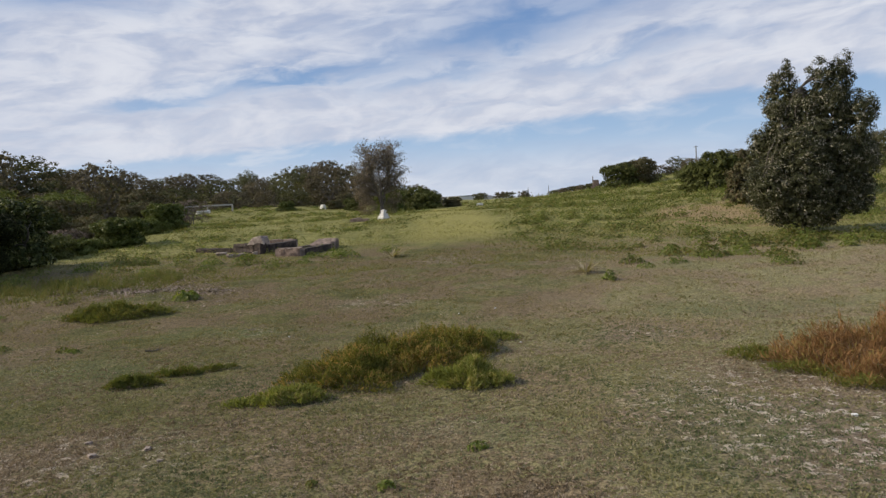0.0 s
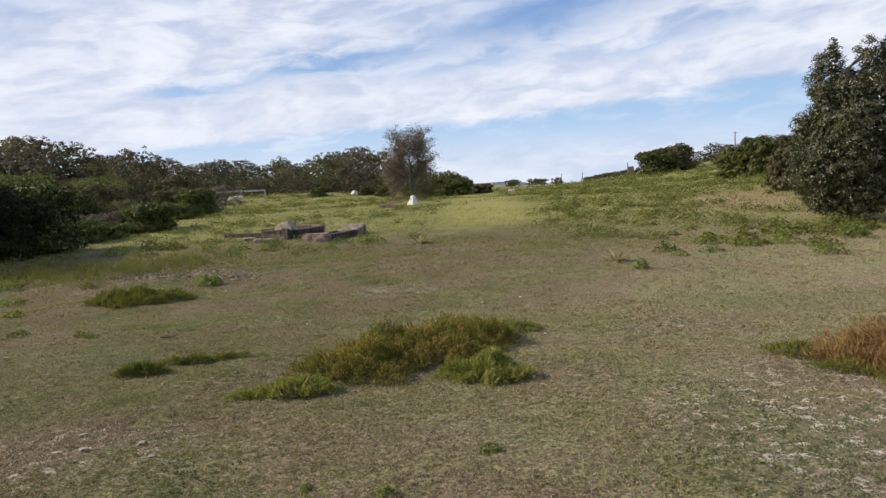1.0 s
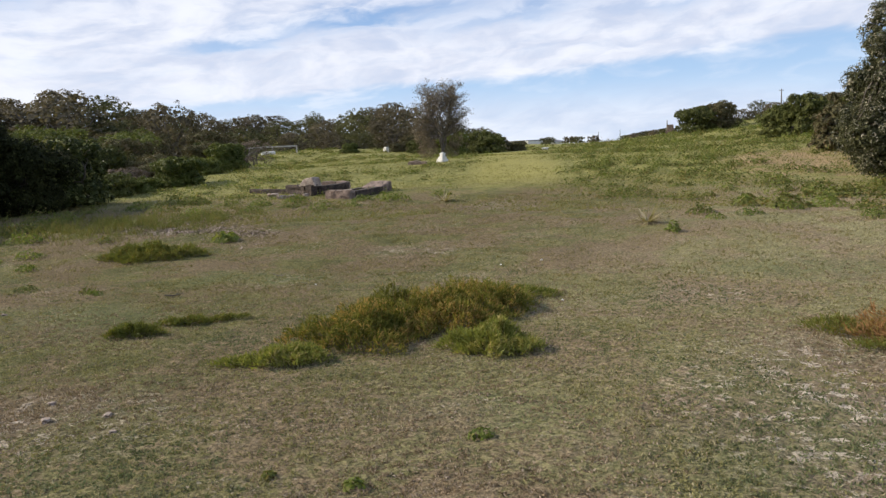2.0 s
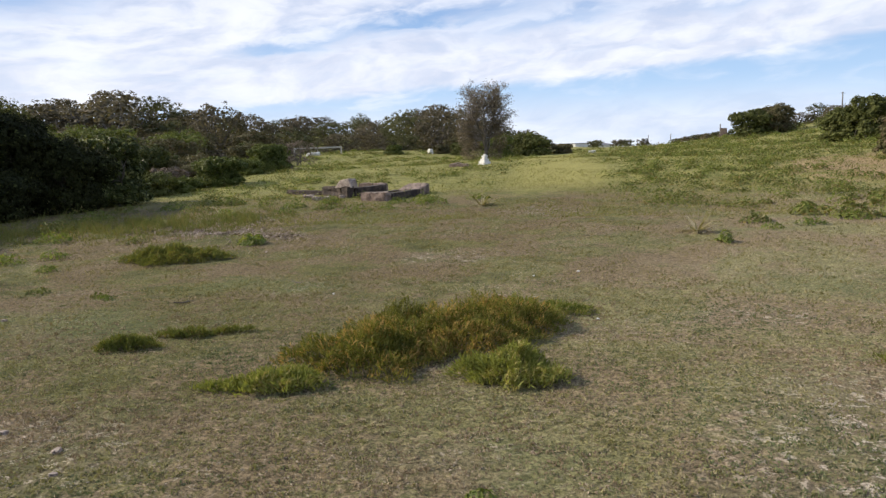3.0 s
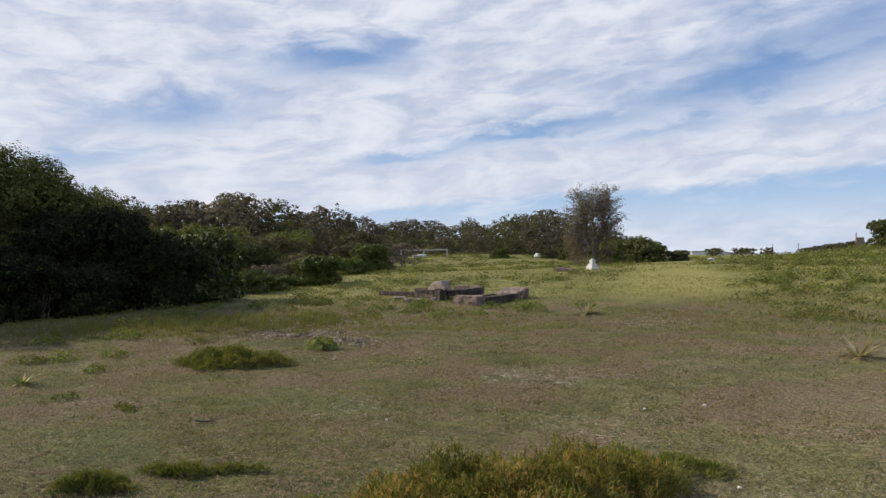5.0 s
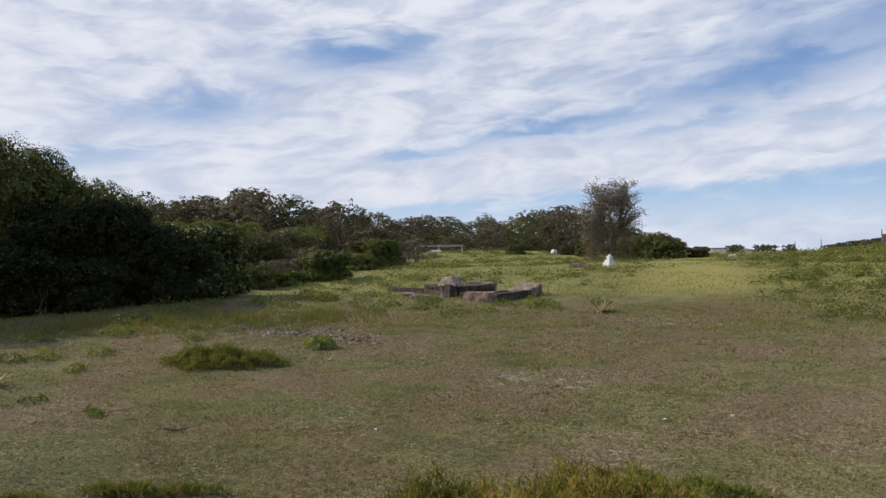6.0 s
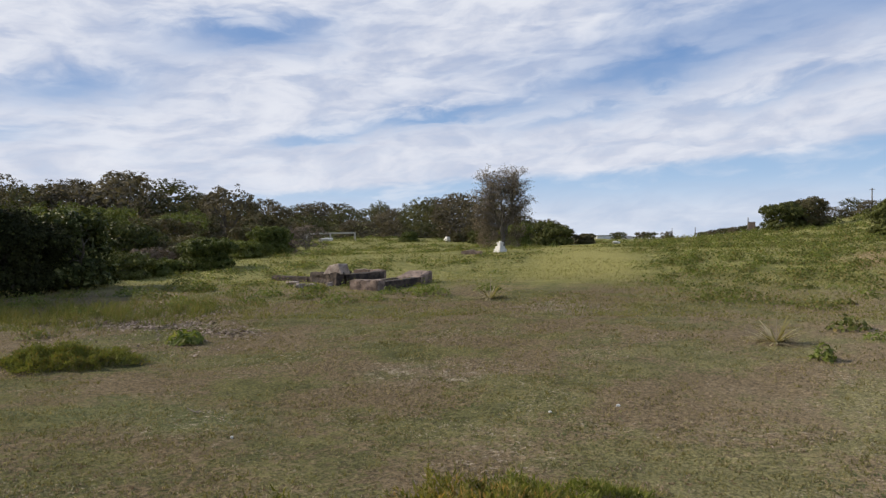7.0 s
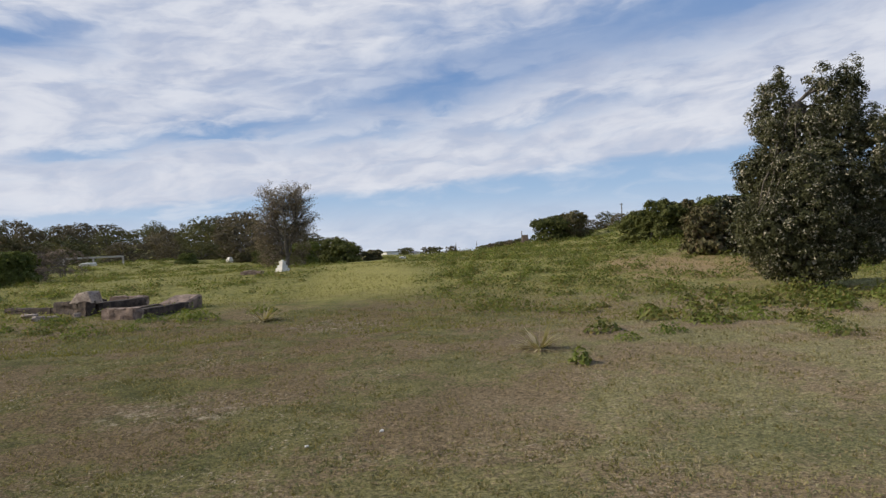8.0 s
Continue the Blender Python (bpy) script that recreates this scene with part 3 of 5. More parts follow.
def lone_tree():
    """Open crown: stems part low down like a vase and fork into fine limbs with tufts of leaves at their ends."""
    rng = np.random.default_rng(12)
    ob = thing("lone_tree", -11.75, 45.7, 0, "sparse grey-brown tree with bare forking branches showing", "tree")
    masses = [(-0.80, 0, 4.15, 0.80, 0.9, 0.80), (0.85, 0, 4.15, 0.85, 0.9, 0.80), (0.05, 0, 4.05, 0.95, 1.0, 0.85), (-1.20, 0, 3.1, 0.78, 0.9, 0.85), (1.15, 0, 3.0, 0.75, 0.9, 0.85), (0.0, 0, 3.0, 1.0, 1.0, 0.9), (-1.30, 0, 2.1, 0.65, 0.7, 0.6), (1.10, 0, 2.25, 0.6, 0.7, 0.5)]
    trunk_line = np.array([(0, 0, -0.15), (0.03, 0, 0.5), (0.06, 0.02, 1.0), (0.05, 0.02, 1.4)])
    v, f = tube(trunk_line, [0.17, 0.13, 0.11, 0.10], 9)
    piece("trunk", v, f, BARK, ob, smooth=True)
    stems = []
    for k in range(8):
        a = k * 0.785 + 0.3
        root = trunk_line[1 + k % 3]
        end = np.array([np.cos(a) * rng.uniform(0.5, 1.3), np.sin(a) * 0.8, rng.uniform(3.6, 4.4)])
        s = np.linspace(0, 1, 9)[:, None]
        line = root + (end - root) * s
        line[:, :2] += (end - root)[:2] * 0.35 * np.sin(s * np.pi)
        line[1:] += rng.normal(size=(8, 3)) * [0.06, 0.06, 0]
        v, f = tube(line, np.linspace(0.065, 0.016, 9), 7)
        piece("stem", v, f, BARK, ob, smooth=True)
        stems.append(line)
    stems = np.concatenate(stems)
    ends, _ = clump_points(rng, masses, 350)
    wood, tufts = [], []
    for e in ends:
        low = stems[stems[:, 2] < e[2] - 0.25]
        near = low[np.argsort(np.linalg.norm(low - e, axis=1))[rng.integers(0, 3)]]
        s = np.linspace(0, 1, 6)[:, None]
        line = near + (e - near) * s
        line[1:-1] += rng.normal(size=(4, 3)) * 0.05
        wood.append(tube(line, np.linspace(0.026, 0.009, 6), 4))
        tufts.append(e)
        for _ in range(3):
            p = line[rng.integers(2, 6)]
            q = p + unit(e - near + rng.normal(size=3) * 0.9 + [0, 0, 0.25]) * rng.uniform(0.25, 0.5)
            wood.append(tube(np.array([p, (p + q) / 2 + rng.normal(size=3) * 0.03, q]), [0.011, 0.008, 0.006], 3))
            tufts.append(q)
    tufts = np.array(tufts)
    per = 9
    at = np.repeat(tufts, per, 0) + rng.normal(size=(len(tufts) * per, 3)) * [0.095, 0.095, 0.075]
    # straggling brush below the crown
    brush, _ = clump_points(rng, [(-1.35, 0, 1.5, 0.6, 0.8, 0.7), (-1.0, 0, 0.6, 0.75, 0.8, 0.6), (0.55, 0.3, 0.5, 0.6, 0.5, 0.6), (0.9, 0.4, 1.2, 0.5, 0.5, 0.6)], 4200)
    at = np.concatenate([at, brush])
    at[:, 2] = np.maximum(at[:, 2], 0.05)
    v, f = leaves(rng, at, unit(rng.normal(size=at.shape) + [0, 0, 0.4]), 0.095 * rng.uniform(0.6, 1.3, len(at)), 0.042)
    tv, tf = joined(wood)
    tagged(piece("branchwork", tv, tf, LIGHT_BARK, ob, smooth=True), kind="stuff")
    tagged(piece("crown", v, f, DRYTREE, ob), kind="stuff")


lone_tree()


def shrub(name, x, y, r, h, material, seed, label, clumps=420, per=14, leaf=0.09, group="", category="shrub", hollow=False, slim=0.62):
    """A bush of uneven rounded lobes over short stems; a hollow one overhangs its shaded foot."""
    rng = np.random.default_rng(seed)
    foot = 0.72 if hollow else 0.95
    blobs = [(0, 0, h * 0.46, r * 0.72, r * 0.72, h * 0.38), (0, 0, h * 0.18, r * foot, r * foot, h * 0.22)]
    for k in range(20):
        a, d = k * 2.4 + rng.uniform(-0.5, 0.5), rng.uniform(0.20, 0.78) * r
        s = rng.uniform(0.20, 0.36)
        rise = max(0.05, 1 - (d / r) ** 3) ** 0.6
        blobs.append((np.cos(a) * d, np.sin(a) * d, h * (0.30 + 0.48 * rise * rng.uniform(0.85, 1.08)), r * s, r * s, h * s * rng.uniform(0.45, 0.70)))
    return tree_thing(name, x, y, rng, blobs, int(clumps * 0.7), int(per * 2.0), 0.07 * r + 0.08, leaf, leaf * slim, material, h * 0.5, 0.03 + 0.012 * h, 10, label, category, group, stems=3, lean=r * 0.2, inner=0.35 if slim > 0.3 else 0)


# the dark thicket beside the clearing; low leaves coloured shade-dark, tall ones sunlit
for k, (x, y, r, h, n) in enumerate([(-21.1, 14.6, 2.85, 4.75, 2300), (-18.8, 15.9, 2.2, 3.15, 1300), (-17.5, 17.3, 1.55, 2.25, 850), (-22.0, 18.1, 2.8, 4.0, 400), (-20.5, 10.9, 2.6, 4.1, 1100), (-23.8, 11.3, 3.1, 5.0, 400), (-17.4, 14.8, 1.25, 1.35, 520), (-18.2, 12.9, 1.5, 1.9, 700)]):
    shrub("thicket_bush", x, y, r, h, SCRUB_SUNLIT if h > 3.5 else SCRUB_SHADED, 100 + k, "tall dark green bush at the clearing's edge, leafy to the ground", n, 17, 0.078, "thicket bushes", hollow=True)
shrub("leafy_bush", -17.9, 19.5, 1.5, 2.5, SCRUB_LEAFY, 120, "large-leaved bush beside the thicket, coloured shade-dark with sunlit pale leaves", 330, 12, 0.15)
# rounded bushes behind
for k, (x, y, r, h) in enumerate([(-19.6, 23.2, 1.1, 1.0), (-21.2, 28.6, 1.2, 1.0), (-22.3, 33.8, 1.1, 0.9), (-20.4, 21.2, 1.2, 1.3), (-23.2, 30.4, 1.4, 1.4), (-19.2, 24.9, 0.7, 0.6)]):
    shrub("edge_bush", x, y, r, h, (SCRUB_MID, SCRUB_BROWN, SCRUB_BRIGHT)[k % 3], 150 + k, "low dull green bush at the edge of the grass", 230, 13, 0.10, "edge bushes")
for k, (x, y, r, h, n) in enumerate([(-22.4, 36.3, 1.35, 1.6, 520), (-19.1, 27.0, 1.25, 1.3, 460)]):
    shrub("round_bush", x, y, r, h, SCRUB_BRIGHT, 130 + k, "rounded bright green bush on the grass" if k == 0 else "rounded dull green bush on the grass", n, 16, 0.11, "round bushes")
for k, (x, y, r, h) in enumerate([(-21.0, 26.0, 0.9, 1.0), (-22.6, 31.5, 0.9, 1.1), (-28.2, 49.5, 1.6, 2.1), (-30.5, 51.0, 1.5, 2.0), (-23.6, 39.0, 1.1, 0.8)]):
    shrub("twiggy_bush", x, y, r, h, TWIGGY, 140 + k, "greyish purple leafless twiggy bush among green scrub", 170, 14, 0.20, "twiggy bushes", slim=0.10)
rng_m = np.random.default_rng(77)
mids = [(-24.5, 28.5, 1.7, 2.1), (-27.0, 33.5, 2.0, 2.3), (-25.2, 24.0, 1.7, 2.4), (-30.5, 38.5, 2.2, 2.6), (-28.0, 29.0, 2.0, 2.8), (-33.0, 43.0, 2.3, 2.7), (-26.5, 40.0, 1.5, 1.7), (-35.5, 37.5, 2.4, 3.4), (-24.0, 20.0, 2.2, 2.6), (-29.0, 44.5, 1.6, 1.9), (-33.0, 50.5, 2.0, 3.0), (-37.0, 46.0, 2.4, 3.4), (-31.5, 31.0, 2.2, 3.4), (-28.5, 22.5, 2.4, 3.6)]
for k, (x, y, r, h) in enumerate(mids):
    shrub("scrub_bush", x, y, r, h, (SCRUB_MID, SCRUB_BRIGHT, SCRUB_BROWN)[(k * 5 + k // 3) % 3], 160 + k, "dense coastal scrub bush behind the clearing", 310, 14, 0.12, "middle scrub bushes")


def wood_templates():
    """Five gnarled trees seen far off, later copied: lumpy rounded crowns leafy to the ground."""
    made = []
    for k in range(5):
        rng = np.random.default_rng(300 + k)
        blobs = [(0, 0, 0.50, 0.43, 0.43, 0.42), (0, 0, 0.20, 0.46, 0.46, 0.24), (0.1, -0.1, 0.12, 0.48, 0.48, 0.16)]
        for _ in range(8):
            a, d = rng.uniform(0, 6.28), rng.uniform(0.08, 0.36)
            s = rng.uniform(0.13, 0.24)
            blobs.append((np.cos(a) * d, np.sin(a) * d, rng.uniform(0.62, 0.86) - 0.75 * d, s, s, s * 0.8))
        made.append(blobs)
    return made


SHAPES = wood_templates()
WOODS = {}


def wood_tree(x, y, top, wide, k, label="dark gnarled coastal tree in a far line of trees", group="far trees"):
    """A far tree whose crown reaches the given height above the world's zero."""
    z = on_land(x, y)
    h = max(top - z, 1.0) * 1.12
    key = k % 5
    m = Matrix.LocRotScale((x, y, z - 0.05), Euler((0, 0, k * 1.7)), (wide, wide, h))
    if key not in WOODS:
        rng = np.random.default_rng(320 + key)
        ob = new("far_tree")
        (v, f), c = crown(rng, SHAPES[key], 175, 16, 0.056, 0.033, 0.026, floor=0.0, core=2.0)
        bits = limbs(rng, (0, 0, -0.02), c[rng.choice(len(c), 16)], 0.022, 0.004)
        tv, tf = joined(bits)
        piece("trunk", tv, tf, BARK, ob)
        piece("crown", v, f, (FAR_GREEN, FAR_BROWN, FAR_GREEN, FAR_BROWN, FAR_BROWN)[key], ob)
        tagged(ob, label, "tree", group)
        ob.matrix_basis = m
        WOODS[key] = ob
        return ob
    src = WOODS[key]
    keep = src.matrix_basis.copy()
    src.matrix_basis = Matrix.Identity(4)
    ob = copy_thing(src, m)
    src.matrix_basis = keep
    return tagged(ob, label, "tree", group)


# skyline of the far wood: bearing, distance, height of the tops
BEAR = [-75, -60, -51, -47.6, -42.6, -40, -37, -34, -27.7, -24.9, -21.2, -17.5, -14.5, -11.7, -9.6, -8.2]
FARNESS = [60, 70, 80, 82, 80, 85, 95, 105, 115, 122, 115, 105, 92, 80, 80, 80]
TOPS = [6.6, 7.2, 8.1, 9.4, 9.4, 7.6, 7.6, 7.9, 8.3, 8.4, 9.8, 7.5, 5.4, 3.5, 2.4, 1.7]


def far_wood():
    rng = np.random.default_rng(41)
    k = 0
    for row, (nearer, lower) in enumerate(((1.0, 1.0), (0.86, 0.78), (0.74, 0.48))):
        for a in np.arange(-74, -9.6, 1.9 if row == 0 else 2.9):
            a = a + rng.uniform(-0.6, 0.6)
            d = np.interp(a, BEAR, FARNESS) * nearer * rng.uniform(0.97, 1.03)
            x, y = 0.08 + d * math.sin(radians(a)), 2.3 + d * math.cos(radians(a))
            top = np.interp(a, BEAR, TOPS)
            base = on_land(x, y)
            h = (top - base) * lower * rng.uniform(0.74, 1.14)
            if a > -31 and row == 2:
                h = min(h, 2.3)
            if row == 2 and a > -20:
                continue
            wide = (2.2 + 0.95 * h) * rng.uniform(0.85, 1.3) * (1.0 if a < -14 else 0.8)
            wood_tree(x, y, base + max(h, 0.9), wide, k)
            k += 1


far_wood()
wood_tree(-40.1, 55.9, 6.75, 6.4, 3, "broad brown-crowned tree standing above the scrub")
wood_tree(-53.5, 115.0, 8.9, 4.5, 7, "tall thin-stemmed tree above the far wood")
# bushes right of the lone tree and low ones before the wood
for k, (x, y, r, h) in enumerate([(-11.4, 62.0, 1.5, 1.6), (-9.4, 64.0, 0.9, 0.9), (-14.6, 60.5, 1.6, 2.0), (-12.6, 63.5, 1.5, 2.2), (-22.7, 69.0, 0.9, 0.9), (-27.5, 67.5, 1.1, 1.0), (-20.0, 67.0, 1.2, 1.3), (-22.5, 72.5, 1.3, 1.6)]):
    shrub("low_bush", x, y, r, h, (SCRUB_MID, SCRUB_BROWN, SCRUB_BRIGHT)[k % 3], 200 + k, "low dense bush at the far edge of the grass", 260, 14, 0.15, "low bushes")

# the hill's bushes
shrub("hill_bush", 7.5, 79.5, 2.3, 2.8, SCRUB_MID, 220, "solid dark rounded bush standing on the green hill", 420, 13, 0.17, "hill bushes")
shrub("hill_bush", 9.9, 80.5, 2.4, 3.0, SCRUB_BROWN, 221, "dark rounded bush standing on the green hill", 420, 13, 0.17, "hill bushes")
for k, (x, y, r, h, m) in enumerate([(9.3, 45.5, 1.3, 1.9, SCRUB_MID), (10.3, 44.5, 1.3, 2.45, SCRUB_MID), (11.8, 45.5, 1.5, 2.3, SCRUB_BROWN), (13.4, 44.0, 1.5, 2.5, SCRUB_MID), (8.6, 31.8, 1.0, 1.9, SCRUB_BROWN), (9.8, 32.0, 1.2, 2.2, BANKSIA), (11.2, 33.0, 1.4, 2.4, SCRUB_MID), (13.8, 35.5, 1.7, 2.3, SCRUB_BROWN), (9.4, 27.0, 0.9, 1.5, BANKSIA)]):
    shrub("bank_bush", x, y, r, h, m, 230 + k, "dark green bush on the bank behind the banksia", 320, 12, 0.14, "bank bushes")
rng_h = np.random.default_rng(55)
for k, a in enumerate(np.arange(7.5, 29, 1.35)):
    d = 98 - 0.9 * k + rng_h.uniform(-4, 4)
    x, y = d * math.sin(radians(a)), 4 + d * math.cos(radians(a))
    wood_tree(x, y, on_land(x, y) + rng_h.uniform(1.1, 2.2) + 0.05 * k, rng_h.uniform(3.4, 5.0), 40 + k, "dark scrub tree along the hill's crest", "crest trees")
for k, (x, y, h, w) in enumerate([(24.0, 54.0, 2.6, 5.0), (27.0, 52.0, 3.0, 5.5), (22.0, 60.0, 2.4, 5.0), (30.0, 50.0, 3.2, 6.0)]):
    wood_tree(x, y, on_land(x, y) + h, w, 60 + k, "dark scrub tree on the hillside", "hillside trees")
for k, (a, d) in enumerate([(-6.2, 120), (-4.4, 130), (-3.8, 128), (-2.4, 135), (0.2, 125), (1.0, 122), (1.8, 118), (2.6, 115), (3.4, 112)]):
    x, y = d * math.sin(radians(a)), 4 + d * math.cos(radians(a))
    shrub("distant_bush", x, y, 1.7, 1.25 if a < 0 else 0.8, (FAR_GREEN, FAR_BROWN)[k % 2], 280 + k, "small distant bush on the skyline", 60, 8, 0.22, "distant bushes")


# ---- low plants on the clearing ----
def mound_points(rng, ells, count):
    """Places inside low mounds (x, y, rx, ry, height, turn), most near their tops, with outward ways."""
    ells = np.asarray(ells, float)
    share = ells[:, 2] * ells[:, 3] * (ells[:, 4] + 0.1)
    pick = ells[rng.choice(len(ells), count, p=share / share.sum())]
    a, r = rng.uniform(0, 6.283, count), np.sqrt(rng.uniform(0, 1, count)) * (1 + rng.normal(size=count) * 0.10)
    ragged = 1 + 0.16 * np.sin(3 * a + pick[:, 0] * 9) + 0.13 * np.sin(7 * a + pick[:, 1] * 7) + 0.08 * np.sin(13 * a)
    u, v = np.cos(a) * r * ragged, np.sin(a) * r * ragged
    c, s = np.cos(np.radians(pick[:, 5])), np.sin(np.radians(pick[:, 5]))
    dx, dy = u * pick[:, 2], v * pick[:, 3]
    x, y = pick[:, 0] + c * dx - s * dy, pick[:, 1] + s * dx + c * dy
    lumps = 0.62 + 0.30 * np.sin(x * 9.0 + 1.3 * np.sin(y * 7)) * np.sin(y * 8.0 + 1.1 * np.sin(x * 6)) + 0.28 * np.sin(x * 21.0 + 2 * np.sin(y * 13)) * np.sin(y * 19.0 + 2 * np.sin(x * 11))
    top = pick[:, 4] * np.sqrt(np.clip(1 - r**2, 0.02, 1)) * lumps
    z = top * rng.uniform(0, 1, count) ** 0.38
    out = np.stack([c * u - s * v, s * u + c * v, np.zeros(count)], -1)
    return x, y, z, out


def mound(name, x0, y0, ells, count, long, wide, material, seed, label, category="shrub", group=""):
    """A prostrate plant: sprigs over a low mound, with thin stems beneath."""
    rng = np.random.default_rng(seed)
    ob = thing(name, x0, y0, 0, label, category, group)
    base = on_land(x0, y0)
    x, y, z, out = mound_points(rng, ells, count)
    at = np.stack([x, y, land(x, y) + z], -1) - [x0, y0, base]
    # sprigs stand in tufts that share a lean
    tuft = np.stack([np.sin(x * 23 + 3 * np.sin(y * 17)), np.sin(y * 21 + 3 * np.sin(x * 19)), 0 * x], -1)
    ways = unit(out * 0.5 + tuft * 0.45 + rng.normal(size=at.shape) * 0.35 + [0, 0, 0.85])
    v, f = leaves(rng, at, ways, 1.7 * long * rng.uniform(0.4, 1.0, count) ** 1.5, wide * rng.uniform(0.6, 1.3, count), 0.35)
    tagged(piece("foliage", v, f, material, ob), kind="stuff")
    n = max(40, count // 60)
    x, y, z, out = mound_points(rng, ells, n)
    at = np.stack([x, y, land(x, y) - 0.01], -1) - [x0, y0, base]
    v, f = blades(rng, at, unit(out * 0.6 + rng.normal(size=at.shape) * 0.3 + [0, 0, 0.9]), z + 0.05, np.full(n, 0.006))
    tagged(piece("stem_tangle", v, f, BARK, ob), kind="stuff")
    return ob


mound("heath_mound", -1.75, 6.7, [(-2.14, 6.06, 0.60, 0.50, 0.34, 30), (-1.70, 6.70, 0.76, 0.56, 0.39, 38), (-1.30, 7.50, 0.56, 0.50, 0.38, 42), (-2.12, 6.68, 0.48, 0.40, 0.40, 35)], 40000, 0.050, 0.011, HEATH, 400, "sprawling low heath shrub, olive green with rusty orange tips", "shrub")
mound("fresh_heath", -0.87, 5.9, [(-0.90, 5.92, 0.33, 0.28, 0.23, 0), (-0.62, 5.85, 0.18, 0.16, 0.13, 0)], 7000, 0.062, 0.010, HEATH_LIGHT, 401, "low feathery light-green shrub beside the heath mound", "shrub", "fresh low shrubs")
mound("fresh_heath", -2.5, 5.25, [(-2.48, 5.25, 0.27, 0.24, 0.16, 30), (-2.82, 5.04, 0.20, 0.08, 0.06, 20)], 4400, 0.050, 0.011, HEATH_LIGHT, 402, "low feathery light-green shrub in front of the heath mound", "shrub", "fresh low shrubs")
mound("heath_runner", -0.95, 8.4, [(-0.86, 8.52, 0.34, 0.18, 0.14, 5), (-1.22, 8.08, 0.36, 0.28, 0.24, 20)], 5200, 0.042, 0.009, HEATH_LIGHT, 403, "thin green runner trailing from the heath mound", "shrub")
RUSTY = [(3.45, 6.6, 1.00, 0.82, 0.46, 10), (2.75, 6.45, 0.50, 0.46, 0.28, 0), (3.0, 5.8, 0.50, 0.35, 0.22, 0)]
rusty = mound("rusty_shrub", 3.2, 6.5, RUSTY, 24000, 0.082, 0.009, RUST, 404, "low shrub turned rusty brown with dry stalks and some green below", "shrub")
rng_r = np.random.default_rng(414)
sx, sy, sz, so = mound_points(rng_r, RUSTY, 700)
sv, sf = blades(rng_r, np.stack([sx, sy, land(sx, sy) + sz * 0.7], -1) - np.array([3.2, 6.5, on_land(3.2, 6.5)]), unit(so * 0.9 + rng_r.normal(size=so.shape) * 0.5 + [0, 0, 0.7]), rng_r.uniform(0.12, 0.30, 700), np.full(700, 0.006))
tagged(piece("dry_stalks", sv, sf, STRAW, rusty, "bleached dry stalks"), kind="stuff")
mound("rusty_shrub_skirt", 2.4, 6.4, [(2.15, 6.85, 0.30, 0.20, 0.14, 0), (2.45, 6.1, 0.40, 0.18, 0.10, -30), (2.9, 5.5, 0.5, 0.18, 0.10, -10)], 4200, 0.055, 0.009, HEATH_GREEN, 405, "olive low growth along the foot of the rusty shrub", "shrub")
mound("green_strip", -4.4, 6.4, [(-4.62, 6.0, 0.25, 0.17, 0.16, 25), (-4.42, 6.58, 0.25, 0.11, 0.12, 18), (-4.06, 6.82, 0.22, 0.07, 0.07, 35)], 5200, 0.045, 0.009, HEATH_GREEN, 406, "narrow broken strip of low dark-green heath on the turf", "shrub")
mound("heath_cushion", -8.35, 11.1, [(-8.3, 11.12, 0.82, 0.46, 0.32, 26), (-8.8, 10.85, 0.36, 0.26, 0.2, 0)], 14000, 0.05, 0.012, HEATH_GREEN, 407, "oval cushion of low heath, green with ochre tips", "shrub")


def broad_weed(name, x, y, r, h, count, leaf, material, seed, label, group=""):
    """A rosette of broad leaves."""
    rng = np.random.default_rng(seed)
    ob = thing(name, x, y, 0, label, "plant", group)
    a, d = rng.uniform(0, 6.283, count), np.sqrt(rng.uniform(0, 1, count)) * r
    at = np.stack([np.cos(a) * d, np.sin(a) * d, h * (1 - (d / r) ** 2) * rng.uniform(0.2, 1, count) + 0.01], -1)
    face = unit(np.stack([np.cos(a) * d / r, np.sin(a) * d / r, np.full(count, 0.7)], -1) + rng.normal(size=(count, 3)) * 0.38)
    v, f = facing(rng, at, face, leaf * rng.uniform(0.7, 1.4, count), leaf * 0.65 * rng.uniform(0.7, 1.3, count))
    tagged(piece("foliage", v, f, material, ob), kind="stuff")
    n = max(6, count // 8)
    v, f = blades(rng, np.zeros((n, 3)) + rng.normal(size=(n, 3)) * [r * 0.2, r * 0.2, 0], unit(rng.normal(size=(n, 3)) * 0.6 + [0, 0, 1]), np.full(n, h), np.full(n, 0.012))
    tagged(piece("stem_tangle", v, f, WEED, ob), kind="stuff")
    return ob


